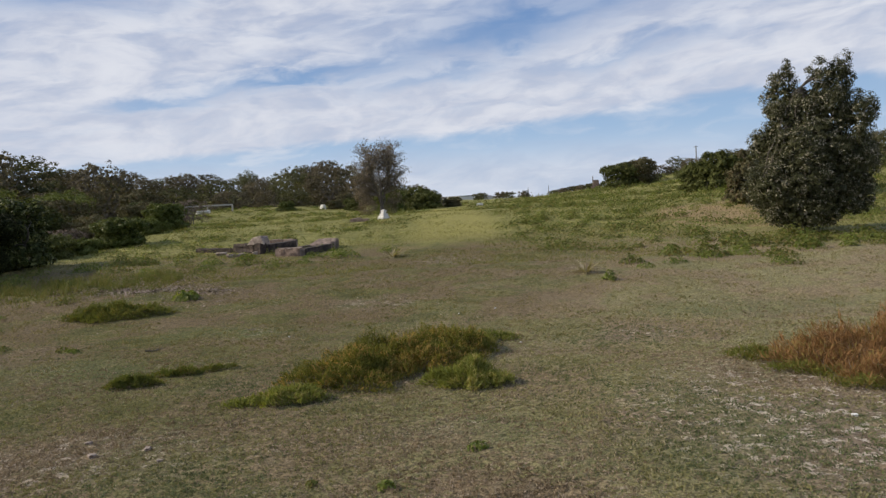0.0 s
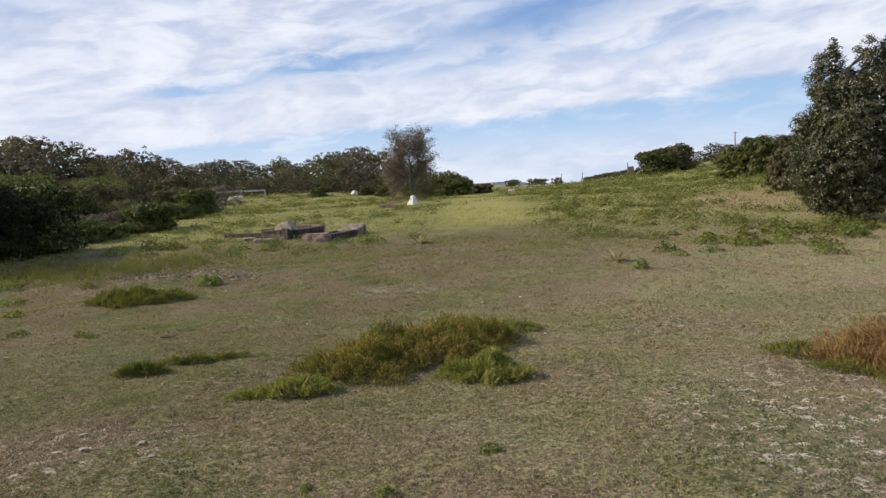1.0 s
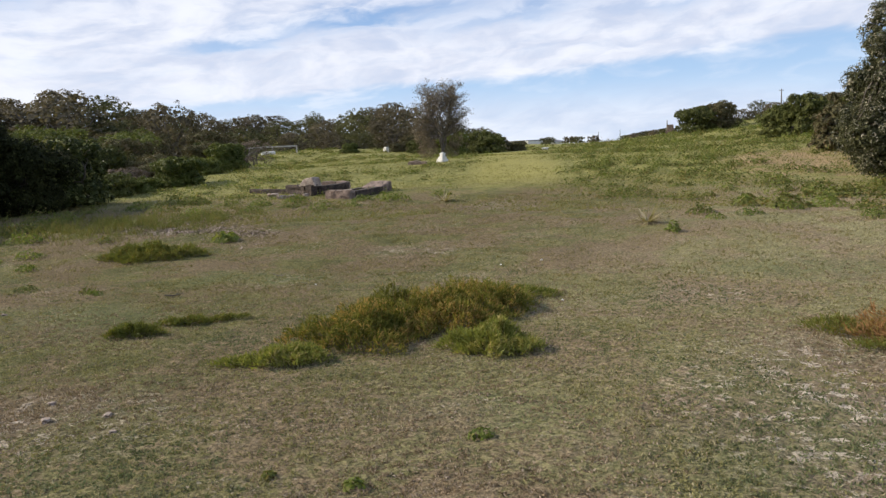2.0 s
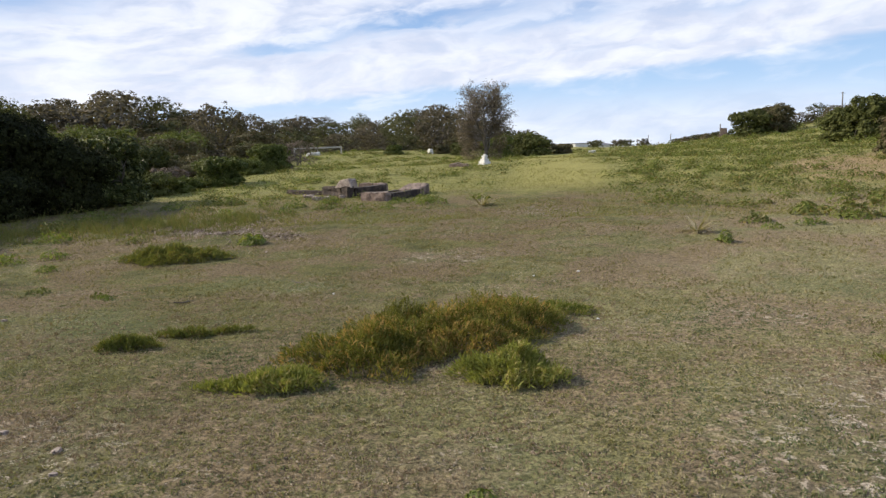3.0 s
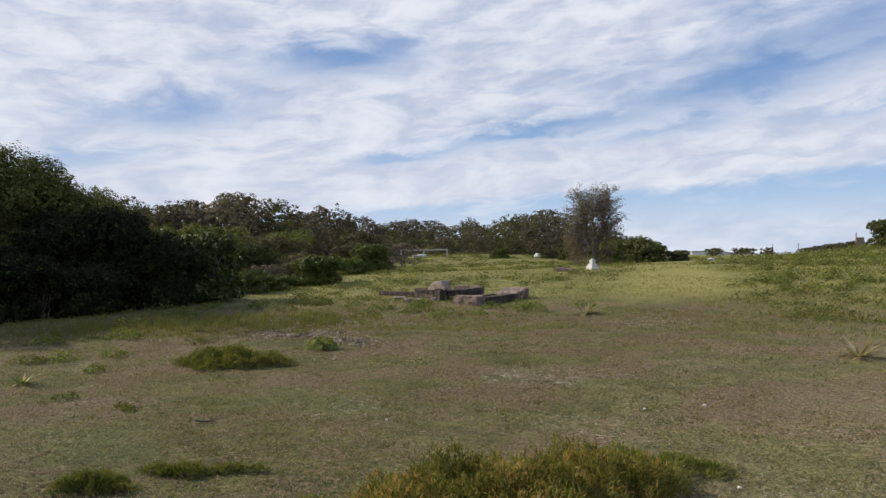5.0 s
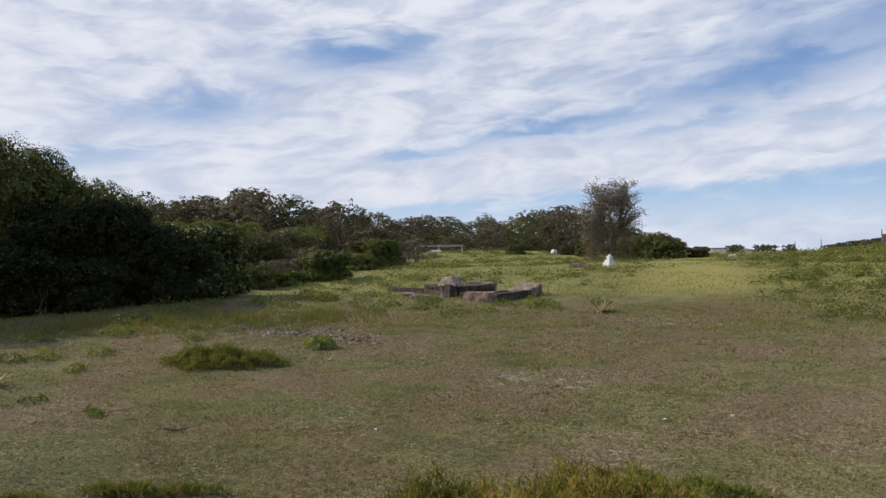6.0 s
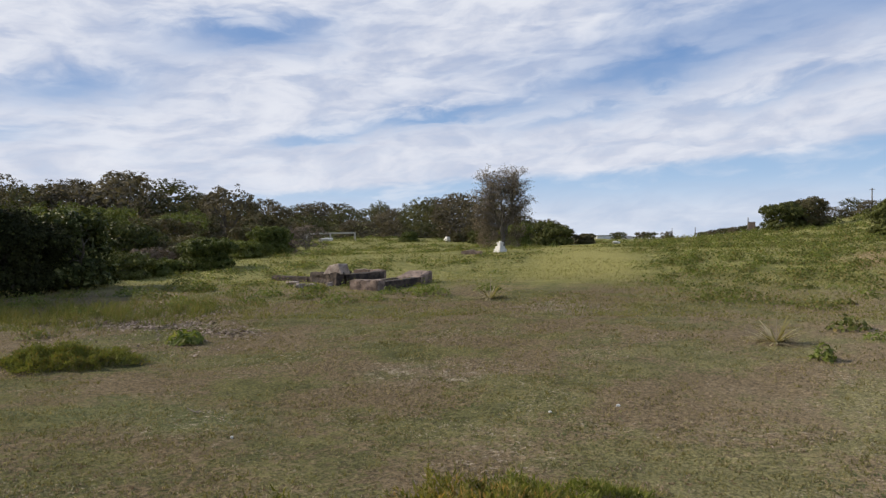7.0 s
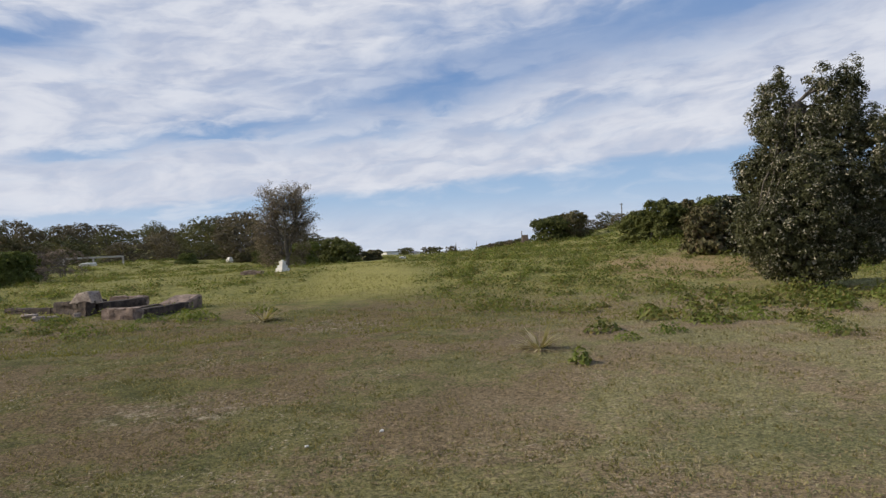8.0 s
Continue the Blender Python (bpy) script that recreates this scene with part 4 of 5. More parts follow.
def spiky(name, x, y, r, count, material, seed, label, dry=0.5):
    """A clump of long straps that rise and arch over; many are dry, and the dry ones droop wider."""
    rng = np.random.default_rng(seed)
    ob = thing(name, x, y, 0, label, "plant")
    bits, pale = [], []
    for k in range(count):
        a = rng.uniform(0, 6.283)
        out = np.array([np.cos(a), np.sin(a), 0])
        old = rng.uniform() < dry
        long = r * rng.uniform(0.55, 1.2)
        tilt = rng.uniform(0.75, 1.50) if old else rng.uniform(0.55, 1.35)
        curl = rng.uniform(0.1, 0.9)
        s = np.linspace(0, 1, 7)[:, None]
        ang = tilt + curl * s
        steps = np.concatenate([np.zeros((1, 3)), (out * np.sin(ang) + np.array([0, 0, 1.0]) * np.cos(ang))[:-1]]) * long / 6
        line = np.cumsum(steps, 0) + out * 0.04
        line[:, 2] = np.maximum(line[:, 2], 0.012)
        side = np.cross(out, [0, 0, 1]) * 0.017 * np.sqrt(1 - s * 0.95)
        v = np.stack([line - side, line + side], 1).reshape(-1, 3)
        f = np.array([(2 * j, 2 * j + 1, 2 * j + 3, 2 * j + 2) for j in range(6)])
        (pale if old else bits).append((v, f))
    v, f = joined(bits)
    tagged(piece("foliage", v, f, material, ob), kind="stuff")
    v, f = joined(pale)
    tagged(piece("dry_foliage", v, f, PALE_STRAP, ob, "bleached dry straps"), kind="stuff")
    if r > 0.4:
        stalk = [tube(np.array([(0, 0, 0), (0.01, 0, r * 0.5), (0.02, 0.01, r * 1.05)]), [0.006, 0.005, 0.003], 5)]
        v, f = joined(stalk)
        piece("stalk", v, f, STRAW, ob)
    return ob


spiky("strap_plant", 0.71, 14.75, 0.42, 80, GRASS, 420, "spiky clump of arching olive straps with dry ends", 0.6)
spiky("pale_strap_plant", -4.85, 19.6, 0.62, 70, GRASS_LUSH, 421, "pale arching strap clump on the turf", 0.9)
spiky("small_strap_plant", -9.55, 8.42, 0.24, 24, WEED, 422, "small upright grass clump on worn turf")
broad_weed("leafy_weed", 1.12, 13.6, 0.16, 0.20, 50, 0.09, WEED, 430, "small bright-green leafy weed on the turf")
broad_weed("thick_leaved_weed", -7.95, 13.0, 0.30, 0.24, 120, 0.11, WEED, 431, "thick-leaved green weed catching the sun")
spots = [(-11.45, 9.65, 0.30), (-11.25, 10.1, 0.34), (-10.9, 10.85, 0.30), (-8.28, 8.2, 0.16), (-9.76, 9.68, 0.20), (-8.0, 18.0, 0.42), (-9.2, 18.3, 0.3), (-6.9, 20.4, 0.42), (-7.5, 19.8, 0.35), (-13.7, 19.5, 0.6), (-6.99, 8.1, 0.12), (-12.4, 12.2, 0.42), (-13.6, 13.4, 0.5), (-14.2, 15.2, 0.45), (-12.0, 14.6, 0.35), (-10.6, 12.5, 0.3), (-13.1, 11.0, 0.35), (-11.0, 16.4, 0.4), (-12.6, 17.2, 0.5), (-9.9, 17.4, 0.35), (-14.0, 18.0, 0.45), (-15.0, 17.0, 0.4), (-10.4, 18.8, 0.4), (-11.6, 8.2, 0.2), (-12.9, 19.1, 0.55), (-7.3, 18.5, 0.25), (-6.5, 20.0, 0.50), (-7.2, 8.2, 0.12), (-1.02, 3.12, 0.06), (-0.54, 3.9, 0.08), (-1.5, 3.15, 0.035), (-13.0, 19.4, 0.5), (4.95, 15.2, 0.25), (1.83, 18.9, 0.42), (2.8, 15.75, 0.30), (2.06, 15.3, 0.22), (5.05, 14.9, 0.28), (3.7, 16.5, 0.35), (4.6, 17.0, 0.45), (5.2, 16.1, 0.40), (-9.8, 20.0, 0.35), (-5.4, 21.2, 0.4)]
for k, (x, y, r) in enumerate(spots):
    broad_weed("weed_clump", x, y, r, r * 0.6, int(30 + 320 * r), 0.03 + 0.09 * r, (WEED, WEED_DARK)[k % 3 == 0], 440 + k, "low green weed clump on the turf", "weed clumps")


# ---- the graves ----
def stone_block(name, x0, y0, x1, y1, wide, height, parent, material, seed, lift=0.0, chip=0.02, label="", tall_end=None):
    """A worn kerb stone from one point to another, with chipped edges."""
    rng = np.random.default_rng(seed)
    p, q = np.array([x0, y0]), np.array([x1, y1])
    along = unit(q - p)
    side = np.array([-along[1], along[0]]) * wide * 0.5
    length = np.linalg.norm(q - p)
    bm = bmesh.new()
    bmesh.ops.create_cube(bm, size=1.0)
    bmesh.ops.bevel(bm, geom=bm.edges[:], offset=0.06, segments=2, affect="EDGES")
    bmesh.ops.subdivide_edges(bm, edges=[e for e in bm.edges if e.calc_length() > 0.5], cuts=7, use_grid_fill=True)
    origin = Vector(parent.matrix_world.translation)
    for v in bm.verts:
        s, w, h = v.co.x + 0.5, v.co.y * 2, v.co.z + 0.5
        hh = height if tall_end is None else height + (tall_end - height) * s
        at = p + along * length * s + side * w * (1 - 0.04 * h)
        wear = noise.noise(Vector((at[0] * 5, at[1] * 5, h * 3 + seed))) * chip + rng.normal() * chip * 0.06
        ground_z = on_land(*at)
        v.co = Vector((at[0] + wear, at[1] + wear * 0.6, ground_z - 0.06 + lift + (hh + 0.06) * h + wear * (h > 0.5))) - origin
    return part(name, bm, material, parent, label)


def rock(name, x, y, z, sx, sy, sz, parent, material, seed, turn=0, label="", tilt=0):
    """A rough broken stone."""
    bm = bmesh.new()
    bmesh.ops.create_icosphere(bm, subdivisions=3, radius=0.5)
    origin = Vector(parent.matrix_world.translation) if parent else Vector((x, y, z))
    m = pose(x, y, z, tilt, 0, turn)
    for v in bm.verts:
        c = v.co.copy()
        c = Vector([math.copysign(min(abs(a), 0.36), a) for a in c])
        c *= 1 + 0.35 * noise.noise(c * 3 + Vector((seed, 0, 0))) + 0.12 * noise.noise(c * 9 + Vector((seed, 3, 0)))
        v.co = m @ Vector((c.x * sx * 1.4, c.y * sy * 1.4, c.z * sz * 1.4)) - origin
    ob = part(name, bm, material, parent, label)
    if not parent:
        ob.matrix_world = pose(x, y, z)
    return ob


def slab_of_rock(name, x, y, z, long, deep, high, parent, material, seed, turn=0, label=""):
    """An angular broken rock: flat cleaved faces meeting in a blunt ridge."""
    rng = np.random.default_rng(seed)
    bm = bmesh.new()
    for u, v, w in ((-0.5, -0.5, 0), (0.5, -0.5, 0), (0.5, 0.5, 0), (-0.5, 0.5, 0), (-0.22, -0.38, 0.80), (0.30, -0.46, 1.0), (0.48, -0.40, 0.60), (0.40, 0.35, 0.95), (-0.16, 0.40, 0.82)):
        bm.verts.new((u * long + rng.normal() * 0.01, v * deep + rng.normal() * 0.01, w * high))
    bmesh.ops.convex_hull(bm, input=bm.verts[:])
    bmesh.ops.bevel(bm, geom=bm.edges[:], offset=0.012, segments=1, affect="EDGES")
    m = pose(x, y, z, 0, 0, turn)
    origin = Vector(parent.matrix_world.translation)
    for v in bm.verts:
        v.co = m @ v.co - origin
    return part(name, bm, material, parent, label)


def kerbed_grave():
    ob = thing("kerbed_grave", -8.4, 21.6, 0, "weathered stone grave kerb with a sloping slab at its head", "grave", "old graves")
    stone_block("kerb", -9.02, 20.72, -8.08, 20.50, 0.34, 0.27, ob, STONE_TOP, 1, chip=0.035, label="pale chipped front kerb")
    # shade on the side kerbs is put into their darker stone
    stone_block("kerb", -8.20, 20.70, -7.86, 22.45, 0.26, 0.22, ob, STONE_SHADED, 2)
    stone_block("kerb", -9.00, 20.92, -8.62, 22.62, 0.24, 0.20, ob, STONE_SHADED, 3)
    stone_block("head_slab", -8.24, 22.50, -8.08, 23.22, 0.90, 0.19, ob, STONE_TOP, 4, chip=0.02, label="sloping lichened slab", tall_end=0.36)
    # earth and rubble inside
    stone_block("fill", -8.60, 20.95, -8.26, 22.45, 0.46, 0.09, ob, STONE_SHADED, 5, chip=0.05)


def ruined_grave():
    ob = thing("ruined_grave", -10.6, 22.6, 0, "broken dark stone grave with a rock on its plinth", "grave", "old graves")
    # the dark stone carries the shade of these faces in its colour
    stone_block("plinth", -11.38, 22.62, -10.28, 22.02, 0.34, 0.32, ob, STONE_SHADED, 11, chip=0.05)
    stone_block("kerb", -10.04, 22.05, -9.62, 23.70, 0.26, 0.30, ob, STONE_SHADED, 12, chip=0.03)
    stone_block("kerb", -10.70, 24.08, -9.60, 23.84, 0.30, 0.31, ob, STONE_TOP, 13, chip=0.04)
    stone_block("kerb", -13.25, 23.30, -11.50, 22.75, 0.30, 0.16, ob, STONE_SHADED, 14, chip=0.03)
    stone_block("kerb", -11.30, 22.95, -10.95, 24.05, 0.28, 0.26, ob, STONE_SHADED, 16, chip=0.04)
    stone_block("plinth_front", -10.22, 21.80, -9.92, 21.66, 0.30, 0.37, ob, STONE_SHADED, 15, chip=0.05, label="crumbling stone stub")
    slab_of_rock("broken_rock", -10.22, 21.95, on_land(-10.22, 21.95) + 0.31, 0.72, 0.42, 0.31, ob, FRAGMENT, 17, -10, "pale broken rock")


kerbed_grave()
ruined_grave()
for k, (x, y, s) in enumerate([(-11.35, 21.4, 0.34), (-10.35, 20.75, 0.24), (-10.65, 20.65, 0.30), (-10.1, 21.3, 0.18)]):
    tagged(rock("stone_fragment", x, y, on_land(x, y) + 0.03, s, s * 0.7, 0.14, None, FRAGMENT, 30 + k, 25 * k), "broken pale stone fragment lying by the graves", "stone", "stone fragments")


def box_part(name, cx, cy, z0, sx, sy, sz, material, parent, bevel=0.015, taper=1.0, label=""):
    """A bevelled block in the parent's own axes."""
    bm = bmesh.new()
    bmesh.ops.create_cube(bm, size=1.0)
    for v in bm.verts:
        t = taper if v.co.z > 0 else 1.0
        v.co = Vector((cx + v.co.x * sx * t, cy + v.co.y * sy * t, z0 + (v.co.z + 0.5) * sz))
    bmesh.ops.bevel(bm, geom=bm.edges[:], offset=bevel, segments=2, affect="EDGES")
    return part(name, bm, material, parent, label)


def stepped_headstone():
    ob = thing("stepped_headstone", -9.15, 35.8, -35, "white marble headstone base of three worn steps", "headstone")
    ob.scale = (0.78, 0.78, 0.92)
    box_part("lower_step", 0, 0, -0.05, 0.66, 0.56, 0.20, MARBLE, ob, 0.012, 0.99)
    box_part("middle_step", 0.02, 0, 0.15, 0.47, 0.40, 0.14, MARBLE, ob, 0.012, 0.99)
    box_part("upper_step", 0.04, 0, 0.29, 0.28, 0.26, 0.13, MARBLE, ob, 0.012, 0.98)
    box_part("cap", 0.05, 0, 0.42, 0.36, 0.30, 0.07, MARBLE, ob, 0.015, 0.92)
    box_part("stub", 0.05, 0, 0.49, 0.18, 0.16, 0.07, MARBLE, ob, 0.02, 0.8)
    ob = thing("low_grave_kerb", -10.1, 34.9, 0, "low grey stone kerb sunk in grass", "grave")
    stone_block("kerb", -10.7, 34.8, -9.7, 34.7, 0.22, 0.16, ob, STONE_TOP, 41)
    stone_block("kerb", -10.65, 36.3, -10.7, 34.9, 0.22, 0.14, ob, STONE_TOP, 42)
    ob = thing("square_headstone", -24.6, 70.8, -38, "small white square headstone by a far bush", "headstone")
    box_part("block", 0, 0, -0.05, 0.62, 0.45, 0.42, MARBLE, ob, 0.03, 0.92)
    box_part("cap", 0.02, 0, 0.37, 0.50, 0.34, 0.16, MARBLE, ob, 0.03, 0.86)
    ob = thing("hill_headstone", 6.75, 110.2, 0, "grey upright headstone on the hill's crest", "headstone")
    box_part("slab", 0, 0, -0.1, 1.0, 0.5, 1.35, STONE_TOP, ob, 0.04, 0.85)
    box_part("foot", 0, 0, -0.1, 1.5, 0.9, 0.4, STONE_TOP, ob, 0.04, 0.95)


stepped_headstone()
for x, y, s, seed in ((-35.0, 64.3, 1.3, 51), (-6.6, 61.9, 0.55, 52)):
    tagged(rock("white_stone", x, y, on_land(x, y) + 0.12, s, s * 0.6, s * 0.32, None, MARBLE, seed, 10), "white stone lying in the far grass", "stone", "white stones")


def rail_fence():
    ob = thing("rail_fence", -34.2, 64.4, 0, "weathered white timber rail on posts", "fence")
    pts = [(-36.6, 63.2), (-34.5, 64.2), (-32.36, 65.3)]
    for x, y in pts:
        z = on_land(x, y)
        box_part("post", x + 34.2, y - 64.4, z - 0.15 - on_land(-34.2, 64.4), 0.13, 0.13, 2.62 - z, PAINT, ob, 0.015)
    top = 2.40 - on_land(-34.2, 64.4)
    for (x0, y0), (x1, y1) in zip(pts, pts[1:]):
        bm = bmesh.new()
        bmesh.ops.create_cube(bm, size=1.0)
        for v in bm.verts:
            s = v.co.x + 0.5
            v.co = Vector((x0 + (x1 - x0) * s + 34.2, y0 + (y1 - y0) * s - 64.4 - 0.09 + v.co.y * 0.05, top + v.co.z * 0.16))
        bmesh.ops.bevel(bm, geom=bm.edges[:], offset=0.01, segments=1, affect="EDGES")
        part("rail", bm, PAINT, ob)


rail_fence()


# ---- the far distance ----
def house(x, y, w, d, h, roof_h, turn, label, flat=False):
    ob = thing("house", x, y, turn, label, "house", "far houses")
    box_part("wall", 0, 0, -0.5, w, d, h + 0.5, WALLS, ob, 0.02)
    if flat:
        box_part("roof", 0, 0, h, w + 0.5, d + 0.5, 0.25, ROOF, ob, 0.03)
    else:
        bm = bmesh.new()
        p = [bm.verts.new(c) for c in ((-w / 2 - 0.4, -d / 2 - 0.4, h), (w / 2 + 0.4, -d / 2 - 0.4, h), (w / 2 + 0.4, d / 2 + 0.4, h), (-w / 2 - 0.4, d / 2 + 0.4, h), (-w / 2 + 1.5, 0, h + roof_h), (w / 2 - 1.5, 0, h + roof_h))]
        for ids in ((0, 1, 5, 4), (1, 2, 5), (2, 3, 4, 5), (3, 0, 4), (3, 2, 1, 0)):
            bm.faces.new([p[i] for i in ids])
        part("roof", bm, ROOF, ob)
    for k in range(max(1, int(w // 4))):
        box_part("window", -w / 2 + 2 + 4 * k, -d / 2 - 0.03, 0.9, 1.5, 0.08, 1.2, GLASS, ob, 0.02)
    return ob


def far_things():
    house(-34.5, 252, 10, 8, 1.9, 1.0, -40, "distant white flat-roofed house on the skyline", True)
    house(-26.0, 256, 9, 8, 1.5, 0.8, -50, "distant white house with a grey roof")
    house(-45.0, 262, 8, 8, 1.2, 0.8, 0, "distant pale house behind bushes")
    for x, y, h, r in ((6.4, 112.5, 2.0, 0.09), (33.0, 166.5, 6.0, 0.14), (-6.0, 170.0, 2.6, 0.09), (-14.0, 190.0, 2.2, 0.08), (-1.0, 165.0, 2.4, 0.09)):
        ob = thing("utility_pole", x, y, 0, "distant dark timber utility pole", "pole", "utility poles")
        v, f = tube(np.array([(0, 0, -0.3), (0, 0, h * 0.5), (0.02, 0, h)]), [r, r * 0.9, r * 0.7], 8)
        piece("post", v, f, WOOD, ob)
        if h > 4:
            box_part("crossarm", 0, 0, h - 0.35, 0.9, 0.10, 0.10, WOOD, ob, 0.01)


far_things()


# ---- grass, litter and undergrowth ----
def scatter(name, x, y, material, seed, long, wide, label, category, lean=0.45):
    rng = np.random.default_rng(seed)
    n = len(x)
    at = np.stack([x, y, land(x, y) - 0.004], -1)
    ways = unit(rng.normal(size=(n, 3)) * lean + [0, 0, 1])
    v, f = blades(rng, at, ways, long, wide)
    return tagged(piece(name, v, f, material), label, category, kind="stuff")


def patchy(rng, x, y, scale, low, high):
    """Keep places where a slow wave of patches is high."""
    a = np.sin(x * scale + 2.1 * np.sin(y * scale * 0.7)) + np.sin(y * scale * 1.1 + 1.7 * np.sin(x * scale * 0.6)) + 0.8 * np.sin((x + y) * scale * 2.3)
    return rng.uniform(0, 1, len(x)) < step(low, high, a)


def scraps(name, rng, spots, short, long, material, label):
    """Dry scraps that lie almost flat, in drifts (x, y, spread, count)."""
    xs = np.concatenate([cx + rng.normal(size=k) * r for cx, cy, r, k in spots])
    ys = np.concatenate([cy + rng.normal(size=k) * r * 0.6 for cx, cy, r, k in spots])
    n = len(xs)
    a = rng.uniform(0, 6.283, n)
    half, wide = rng.uniform(short, long, n) * rng.uniform(0.4, 1.2, n), rng.uniform(0.3, 0.4, n) * long
    wide = np.minimum(wide, half * 0.8)
    way = np.stack([np.cos(a), np.sin(a), rng.normal(size=n) * 0.2], -1)
    side = np.stack([-np.sin(a), np.cos(a), rng.normal(size=n) * 0.3], -1)
    c = np.stack([xs, ys, land(xs, ys) + 0.3 * half + 0.004], -1)
    v = np.stack([c - way * half[:, None], c - side * wide[:, None], c + way * half[:, None] * 0.8, c + side * wide[:, None]], 1).reshape(-1, 3)
    return tagged(piece(name, v, np.arange(4 * n).reshape(-1, 4), material), label, "litter", kind="stuff")


def near_grass():
    rng = np.random.default_rng(500)
    # close cushions of tiny leaves near the path: olive, cool green and browned-off patches
    n = 46000
    d = 1.4 + 9.6 * rng.uniform(0, 1, n)
    a = np.radians(rng.uniform(-62, 34, n))
    x, y = d * np.sin(a), 0.3 + d * np.cos(a)
    keep = patchy(rng, x, y, 1.3, -4.5, 0.5) & (rng.uniform(0, 1, n) > step(6.0, 11.0, d) * 0.85)
    x, y, d = x[keep], y[keep], d[keep]
    tone = np.sin(x * 1.7 + 1.3 * np.sin(y * 1.1)) + np.sin(y * 1.5 + 1.9 * np.sin(x * 0.8)) + rng.normal(size=len(x)) * 0.55
    for low, high, material, label in ((-9, -0.55, TURF_BROWN, "browned-off worn turf in small cushions"), (-0.55, 0.85, TURF_LEAF, "short worn olive turf in small cushions"), (0.85, 9, TURF_COOL, "cool green clover and turf in small cushions")):
        pick = (tone >= low) & (tone < high)
        per = 5
        px, py, pd = (np.repeat(w[pick], per) for w in (x, y, d))
        px, py = px + rng.normal(size=len(px)) * 0.017, py + rng.normal(size=len(px)) * 0.017
        at = np.stack([px, py, land(px, py) - 0.002], -1)
        ways = unit(rng.normal(size=at.shape) * [0.9, 0.9, 0.3] + [0, 0, 0.75])
        v, f = leaves(rng, at, ways, rng.uniform(0.010, 0.026, len(px)) * (1 + 0.03 * pd), rng.uniform(0.006, 0.010, len(px)) * (1 + 0.05 * pd), 0.4)
        tagged(piece("turf_cushions", v, f, material), label, "grass", kind="stuff")
    # tufts further off, thinning outwards
    n = 30000
    d = 8.0 + 13.0 * rng.uniform(0, 1, n)
    a = np.radians(rng.uniform(-64, 36, n))
    x, y = d * np.sin(a), 0.3 + d * np.cos(a)
    keep = patchy(rng, x, y, 1.3, -3.4, 1.6) & patchy(rng, x + 50, y, 4.7, -3.2, 0.8)
    x, y, d = (np.repeat(w[keep], 6) for w in (x, y, d))
    x, y = x + rng.normal(size=len(x)) * (0.012 + 0.002 * d), y + rng.normal(size=len(x)) * (0.012 + 0.002 * d)
    scatter("turf_grass", x, y, GRASS, 501, rng.uniform(0.012, 0.036, len(x)) * (1 + 0.03 * d), 0.004 + 0.0008 * d, "short worn turf grass, olive green with straw blades", "grass", 0.9)
    # pale dry scraps lie flat where the soil is bare
    bare = [(2.1, 4.9, 0.9, 1300), (1.5, 6.2, 0.6, 500), (3.2, 4.2, 0.8, 900), (2.6, 5.4, 0.4, 400), (-3.3, 3.8, 0.9, 900), (0.4, 2.6, 0.8, 700), (1.1, 8.6, 0.6, 420), (-0.1, 8.0, 0.5, 220), (-3.6, 11.9, 0.9, 900), (-2.9, 18.4, 0.9, 600), (-7.6, 7.2, 1.0, 700), (-0.7, 13.0, 1.4, 420), (-9.0, 14.3, 1.2, 700), (-1.5, 12.6, 1.0, 300)]
    scraps("dry_litter", rng, bare + [(-2, 7, 5.0, 2600)], 0.004, 0.015, STRAW, "pale dry scraps strewn flat on bare soil")
    leafy = [(-10.4, 14.1, 0.6, 1300), (-9.4, 14.3, 0.5, 1100), (-7.8, 13.9, 0.35, 600), (-10.4, 15.6, 0.8, 900), (-9.0, 13.4, 1.3, 500)]
    scraps("leaf_litter", rng, leafy, 0.020, 0.048, LITTER, "dry grey-brown leaf litter on bare ground")


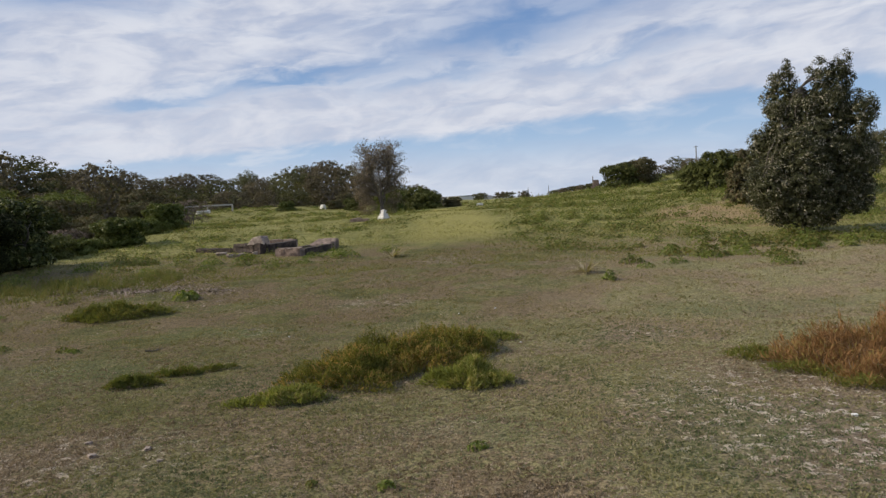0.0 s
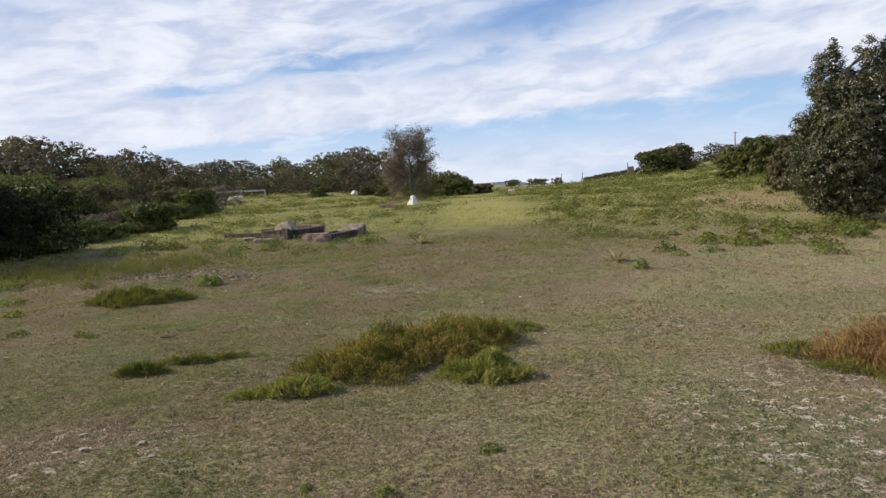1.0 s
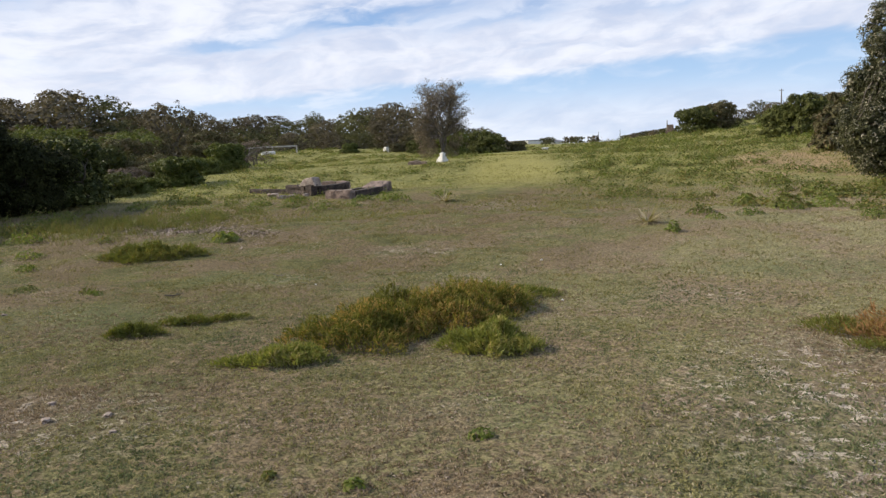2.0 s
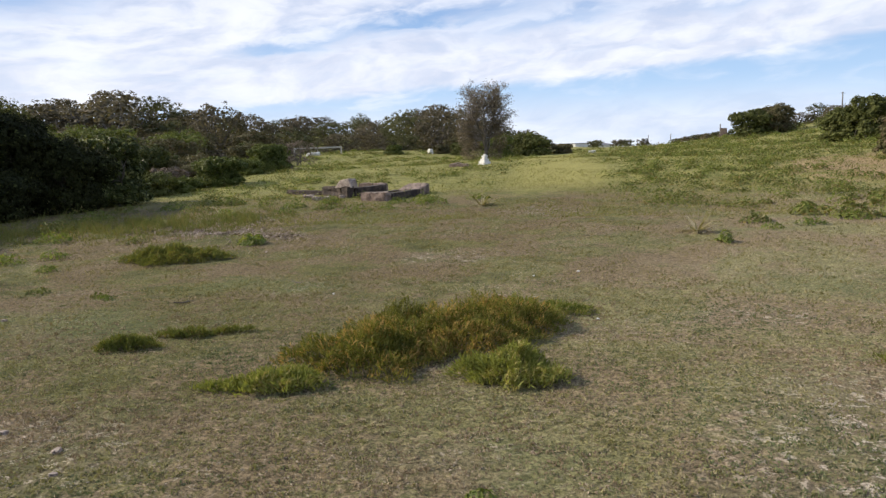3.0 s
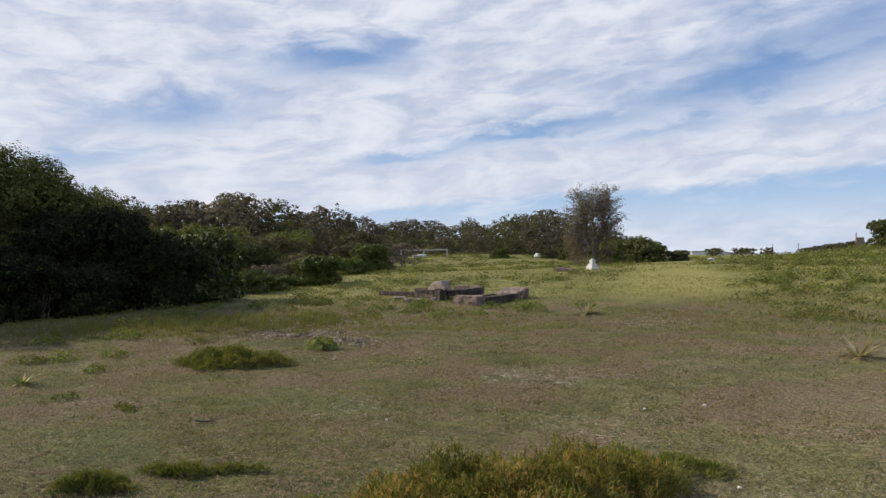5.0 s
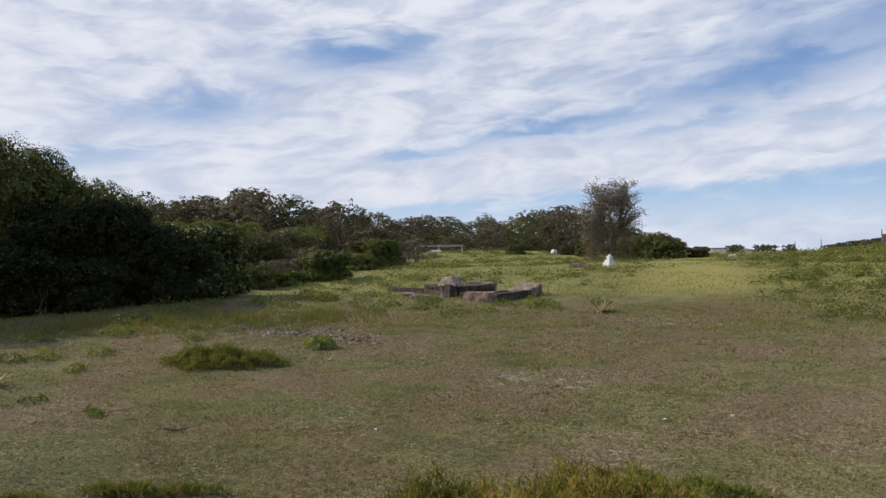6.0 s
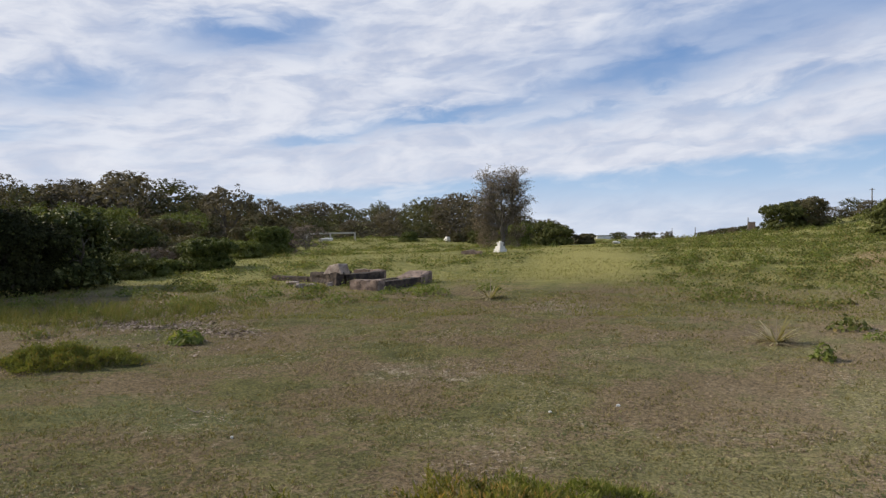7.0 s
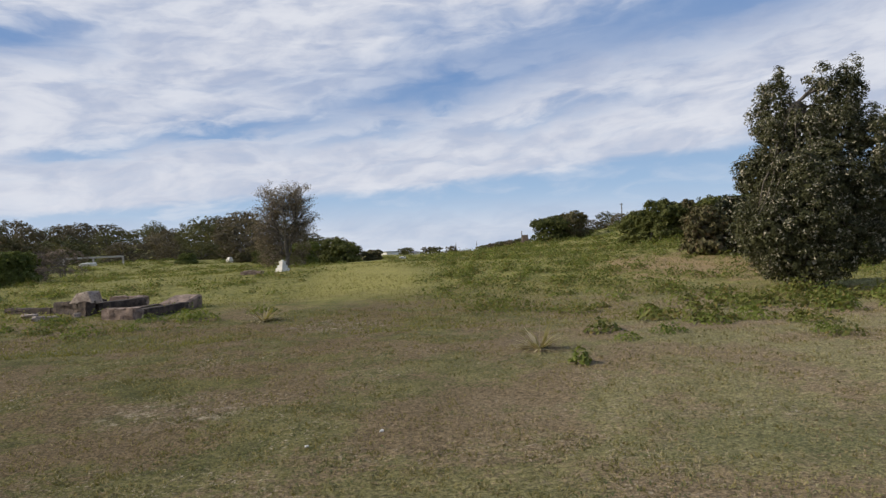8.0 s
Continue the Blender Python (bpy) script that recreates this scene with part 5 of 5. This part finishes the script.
def far_grass():
    rng = np.random.default_rng(510)
    n = 150000
    d = 17 + 62 * rng.uniform(0, 1, n) ** 1.5
    a = np.radians(rng.uniform(-62, 34, n))
    x, y = d * np.sin(a), 0.3 + d * np.cos(a)
    keep = patchy(rng, x, y, 0.55, -1.8, 0.8)
    x, y, d = x[keep], y[keep], d[keep]
    scatter("meadow_grass", x, y, GRASS_LUSH, 511, rng.uniform(0.03, 0.10, len(x)) * (0.7 + 0.012 * d), 0.005 + 0.0006 * d, "fresh green meadow grass beyond the worn turf", "grass", 0.7)
    # tall grass at the thicket's foot
    k, per = 150, 20
    s = rng.uniform(0, 1, k)
    cx = -16.0 + 6.8 * s + rng.normal(size=k) * 0.8
    cy = 11.4 + 4.6 * rng.uniform(0, 1, k) + 2.0 * s + rng.normal(size=k) * 0.5
    tall = np.repeat(rng.uniform(0.08, 0.42, k) * rng.uniform(0.4, 1, k), per)
    x, y = np.repeat(cx, per) + rng.normal(size=k * per) * 0.09, np.repeat(cy, per) + rng.normal(size=k * per) * 0.09
    # seeding clumps in the sun before the litter
    k2 = 260
    s2 = rng.uniform(0, 1, k2)
    cx, cy = -14.6 + 4.8 * s2 + rng.normal(size=k2) * 0.5, 12.6 + 3.4 * s2 + rng.normal(size=k2) * 0.7
    x = np.concatenate([x, np.repeat(cx, per) + rng.normal(size=k2 * per) * 0.06])
    y = np.concatenate([y, np.repeat(cy, per) + rng.normal(size=k2 * per) * 0.06])
    tall = np.concatenate([tall, np.repeat(rng.uniform(0.12, 0.42, k2), per)])
    k += k2
    scatter("tall_grass", x, y, WEED_DARK, 512, tall * rng.uniform(0.5, 1.1, k * per), np.full(k * per, 0.011), "tufts of tall seeding grass along the thicket's foot", "grass", 0.4)


def undergrowth():
    """Low weeds that cover the hill and the far meadow, thinner along the mown track."""
    rng = np.random.default_rng(520)
    n = 23000
    d = 19 + 80 * rng.uniform(0, 1, n) ** 1.7
    a = np.radians(rng.uniform(-58, 32, n))
    x, y = d * np.sin(a), 0.3 + d * np.cos(a)
    hill = step(-0.10, 0.0, x / (y + 1)) * 0.70 + 0.44 + 0.22 * step(0.35, 0.5, -x / (y + 1))
    track = np.abs(x + 3.4 + 0.165 * (y - 24.0)) > rng.uniform(1.0, 2.8, n)
    near_edge = step(17.5, 29, y + 0.25 * np.abs(x + 3))
    keep = (rng.uniform(0, 1, n) < hill * near_edge) & track & patchy(rng, x, y, 0.45, -1.9, 1.1) & patchy(rng, x + 20, y, 1.9, -1.6, 1.2) & (np.hypot((x - 7.0) / 3.0, (y - 28.0) / 4.6) > rng.uniform(0.1, 1.1, n))
    x, y, d = x[keep], y[keep], d[keep]
    for part_no, (material, name, label) in enumerate(((WEED_DARK, "hill_undergrowth", "low tangled green undergrowth covering the hill"), (WEED, "hill_weeds", "bright broad-leaved weeds among the undergrowth"))):
        pick = rng.uniform(0, 1, len(x)) < (0.6 if part_no == 0 else 0.4)
        cx, cy, cd = x[pick], y[pick], d[pick]
        per = 36
        flat = 1 - step(-0.16, -0.02, cx / (cy + 1))
        size = rng.uniform(0.18, 0.55, len(cx)) * (0.75 + 0.006 * cd) * (1 + 0.25 * flat)
        r = np.sqrt(rng.uniform(0, 1, (len(cx), per))) * size[:, None]
        t = rng.uniform(0, 6.283, r.shape)
        px, py = (cx[:, None] + np.cos(t) * r).ravel(), (cy[:, None] + np.sin(t) * r).ravel()
        pz = (0.95 * size[:, None] * (1 - 0.45 * flat[:, None]) * (1 - (r / size[:, None]) ** 2) * rng.uniform(0.2, 1, r.shape)).ravel()
        at = np.stack([px, py, land(px, py) + pz], -1)
        face = unit(np.stack([(np.cos(t) * r / size[:, None]).ravel(), (np.sin(t) * r / size[:, None]).ravel(), np.full(len(at), 0.8)], -1) + rng.normal(size=at.shape) * 0.4)
        leaf = np.repeat(0.034 + 0.0013 * cd, per) * rng.uniform(0.6, 1.3, len(at))
        v, f = facing(rng, at, face, leaf, leaf * 0.7)
        tagged(piece(name, v, f, material), label, "undergrowth", kind="stuff")


near_grass()
far_grass()
undergrowth()
# weeds round the banksia's foot
rng_b = np.random.default_rng(530)
for k in range(46):
    x, y = 6.6 + rng_b.normal() * 2.2, 18.6 + rng_b.normal() * 1.0
    r = rng_b.uniform(0.16, 0.48)
    broad_weed("foot_weed", x, y, r, r * rng_b.uniform(0.5, 0.95), int(40 + 190 * r), 0.085, (WEED, WEED_DARK, WEED_DARK)[k % 3], 531 + k, "leafy green weed at the banksia's foot", "banksia weeds")
# single pale stones on the turf
for k, (x, y, s) in enumerate([(-1.02, 10.93, 0.032), (-1.6, 10.55, 0.028), (-0.45, 8.2, 0.03), (-4.0, 9.0, 0.028), (2.2, 4.6, 0.04), (-6.92, 6.58, 0.055), (-8.2, 7.1, 0.05), (-3.0, 3.75, 0.05), (-3.35, 3.6, 0.06), (-3.6, 3.9, 0.05), (-2.75, 3.5, 0.04)]):
    tagged(rock("pebble", x, y, on_land(x, y) + 0.008, s, s * 0.8, s * 0.5, None, FRAGMENT if k > 4 else MARBLE, 60 + k, 40 * k), "pale sandy stone on the turf" if k > 4 else "small white pebble on the turf", "stone", "pebbles")


# ---- dead wood at the thicket's foot ----
def dead_branches(x, y, seed, turn):
    """A bare grey fallen limb with forking twigs."""
    rng = np.random.default_rng(seed)
    ob = thing("dead_branch", x, y, turn, "bare grey dead branches against the dark thicket", "branch", "dead branches")
    bits = []

    def fork(at, way, long, thick, depth):
        s = np.linspace(0, 1, 5)[:, None]
        line = at + way * long * s + rng.normal(size=(5, 3)) * 0.03 * s
        bits.append(tube(line, np.linspace(thick, thick * 0.5, 5), 5))
        if depth:
            for _ in range(3):
                fork(line[rng.integers(2, 5)], unit(way + rng.normal(size=3) * 0.5 + [0, 0, 0.1]), long * 0.65, thick * 0.5, depth - 1)

    for _ in range(3):
        fork(np.array([rng.normal() * 0.3, rng.normal() * 0.2, -0.05]), unit(np.array([rng.normal() * 0.8, rng.normal() * 0.3, 0.7])), 0.75, 0.018, 3)
    v, f = joined(bits)
    tagged(piece("twigs", v, f, BARK, ob, smooth=True), kind="stuff")


dead_branches(-18.0, 12.2, 801, 0)
dead_branches(-18.3, 11.0, 802, 70)
dead_branches(-17.6, 13.7, 803, 140)


# ---- single fallen sticks on the turf ----
def stick(x, y, long, turn, thick, material, label):
    ob = thing("stick", x, y, turn, label, "stick", "fallen sticks")
    v, f = tube(np.array([(-0.5, 0, 0.05), (-0.1, 0.03, 0.02), (0.25, -0.02, 0.03), (0.5, 0.05, 0.06)]) * [long, long, 0.5] + [0, 0, thick], [thick, thick, thick * 0.8, thick * 0.4], 6)
    piece("branch", v, f, material, ob, smooth=True)
    v, f = tube(np.array([(0.1, 0, 0.03), (0.22, 0.12, 0.05), (0.3, 0.2, 0.06)]) * [long, long, 0.5] + [0, 0, thick], [thick * 0.7, thick * 0.5, thick * 0.3], 5)
    piece("twig", v, f, material, ob, smooth=True)


stick(-5.63, 8.03, 0.24, 40, 0.010, BARK, "short dark stick lying on the turf")
stick(-4.9, 9.6, 0.26, -20, 0.006, LIGHT_BARK, "thin pale stick lying on the turf")
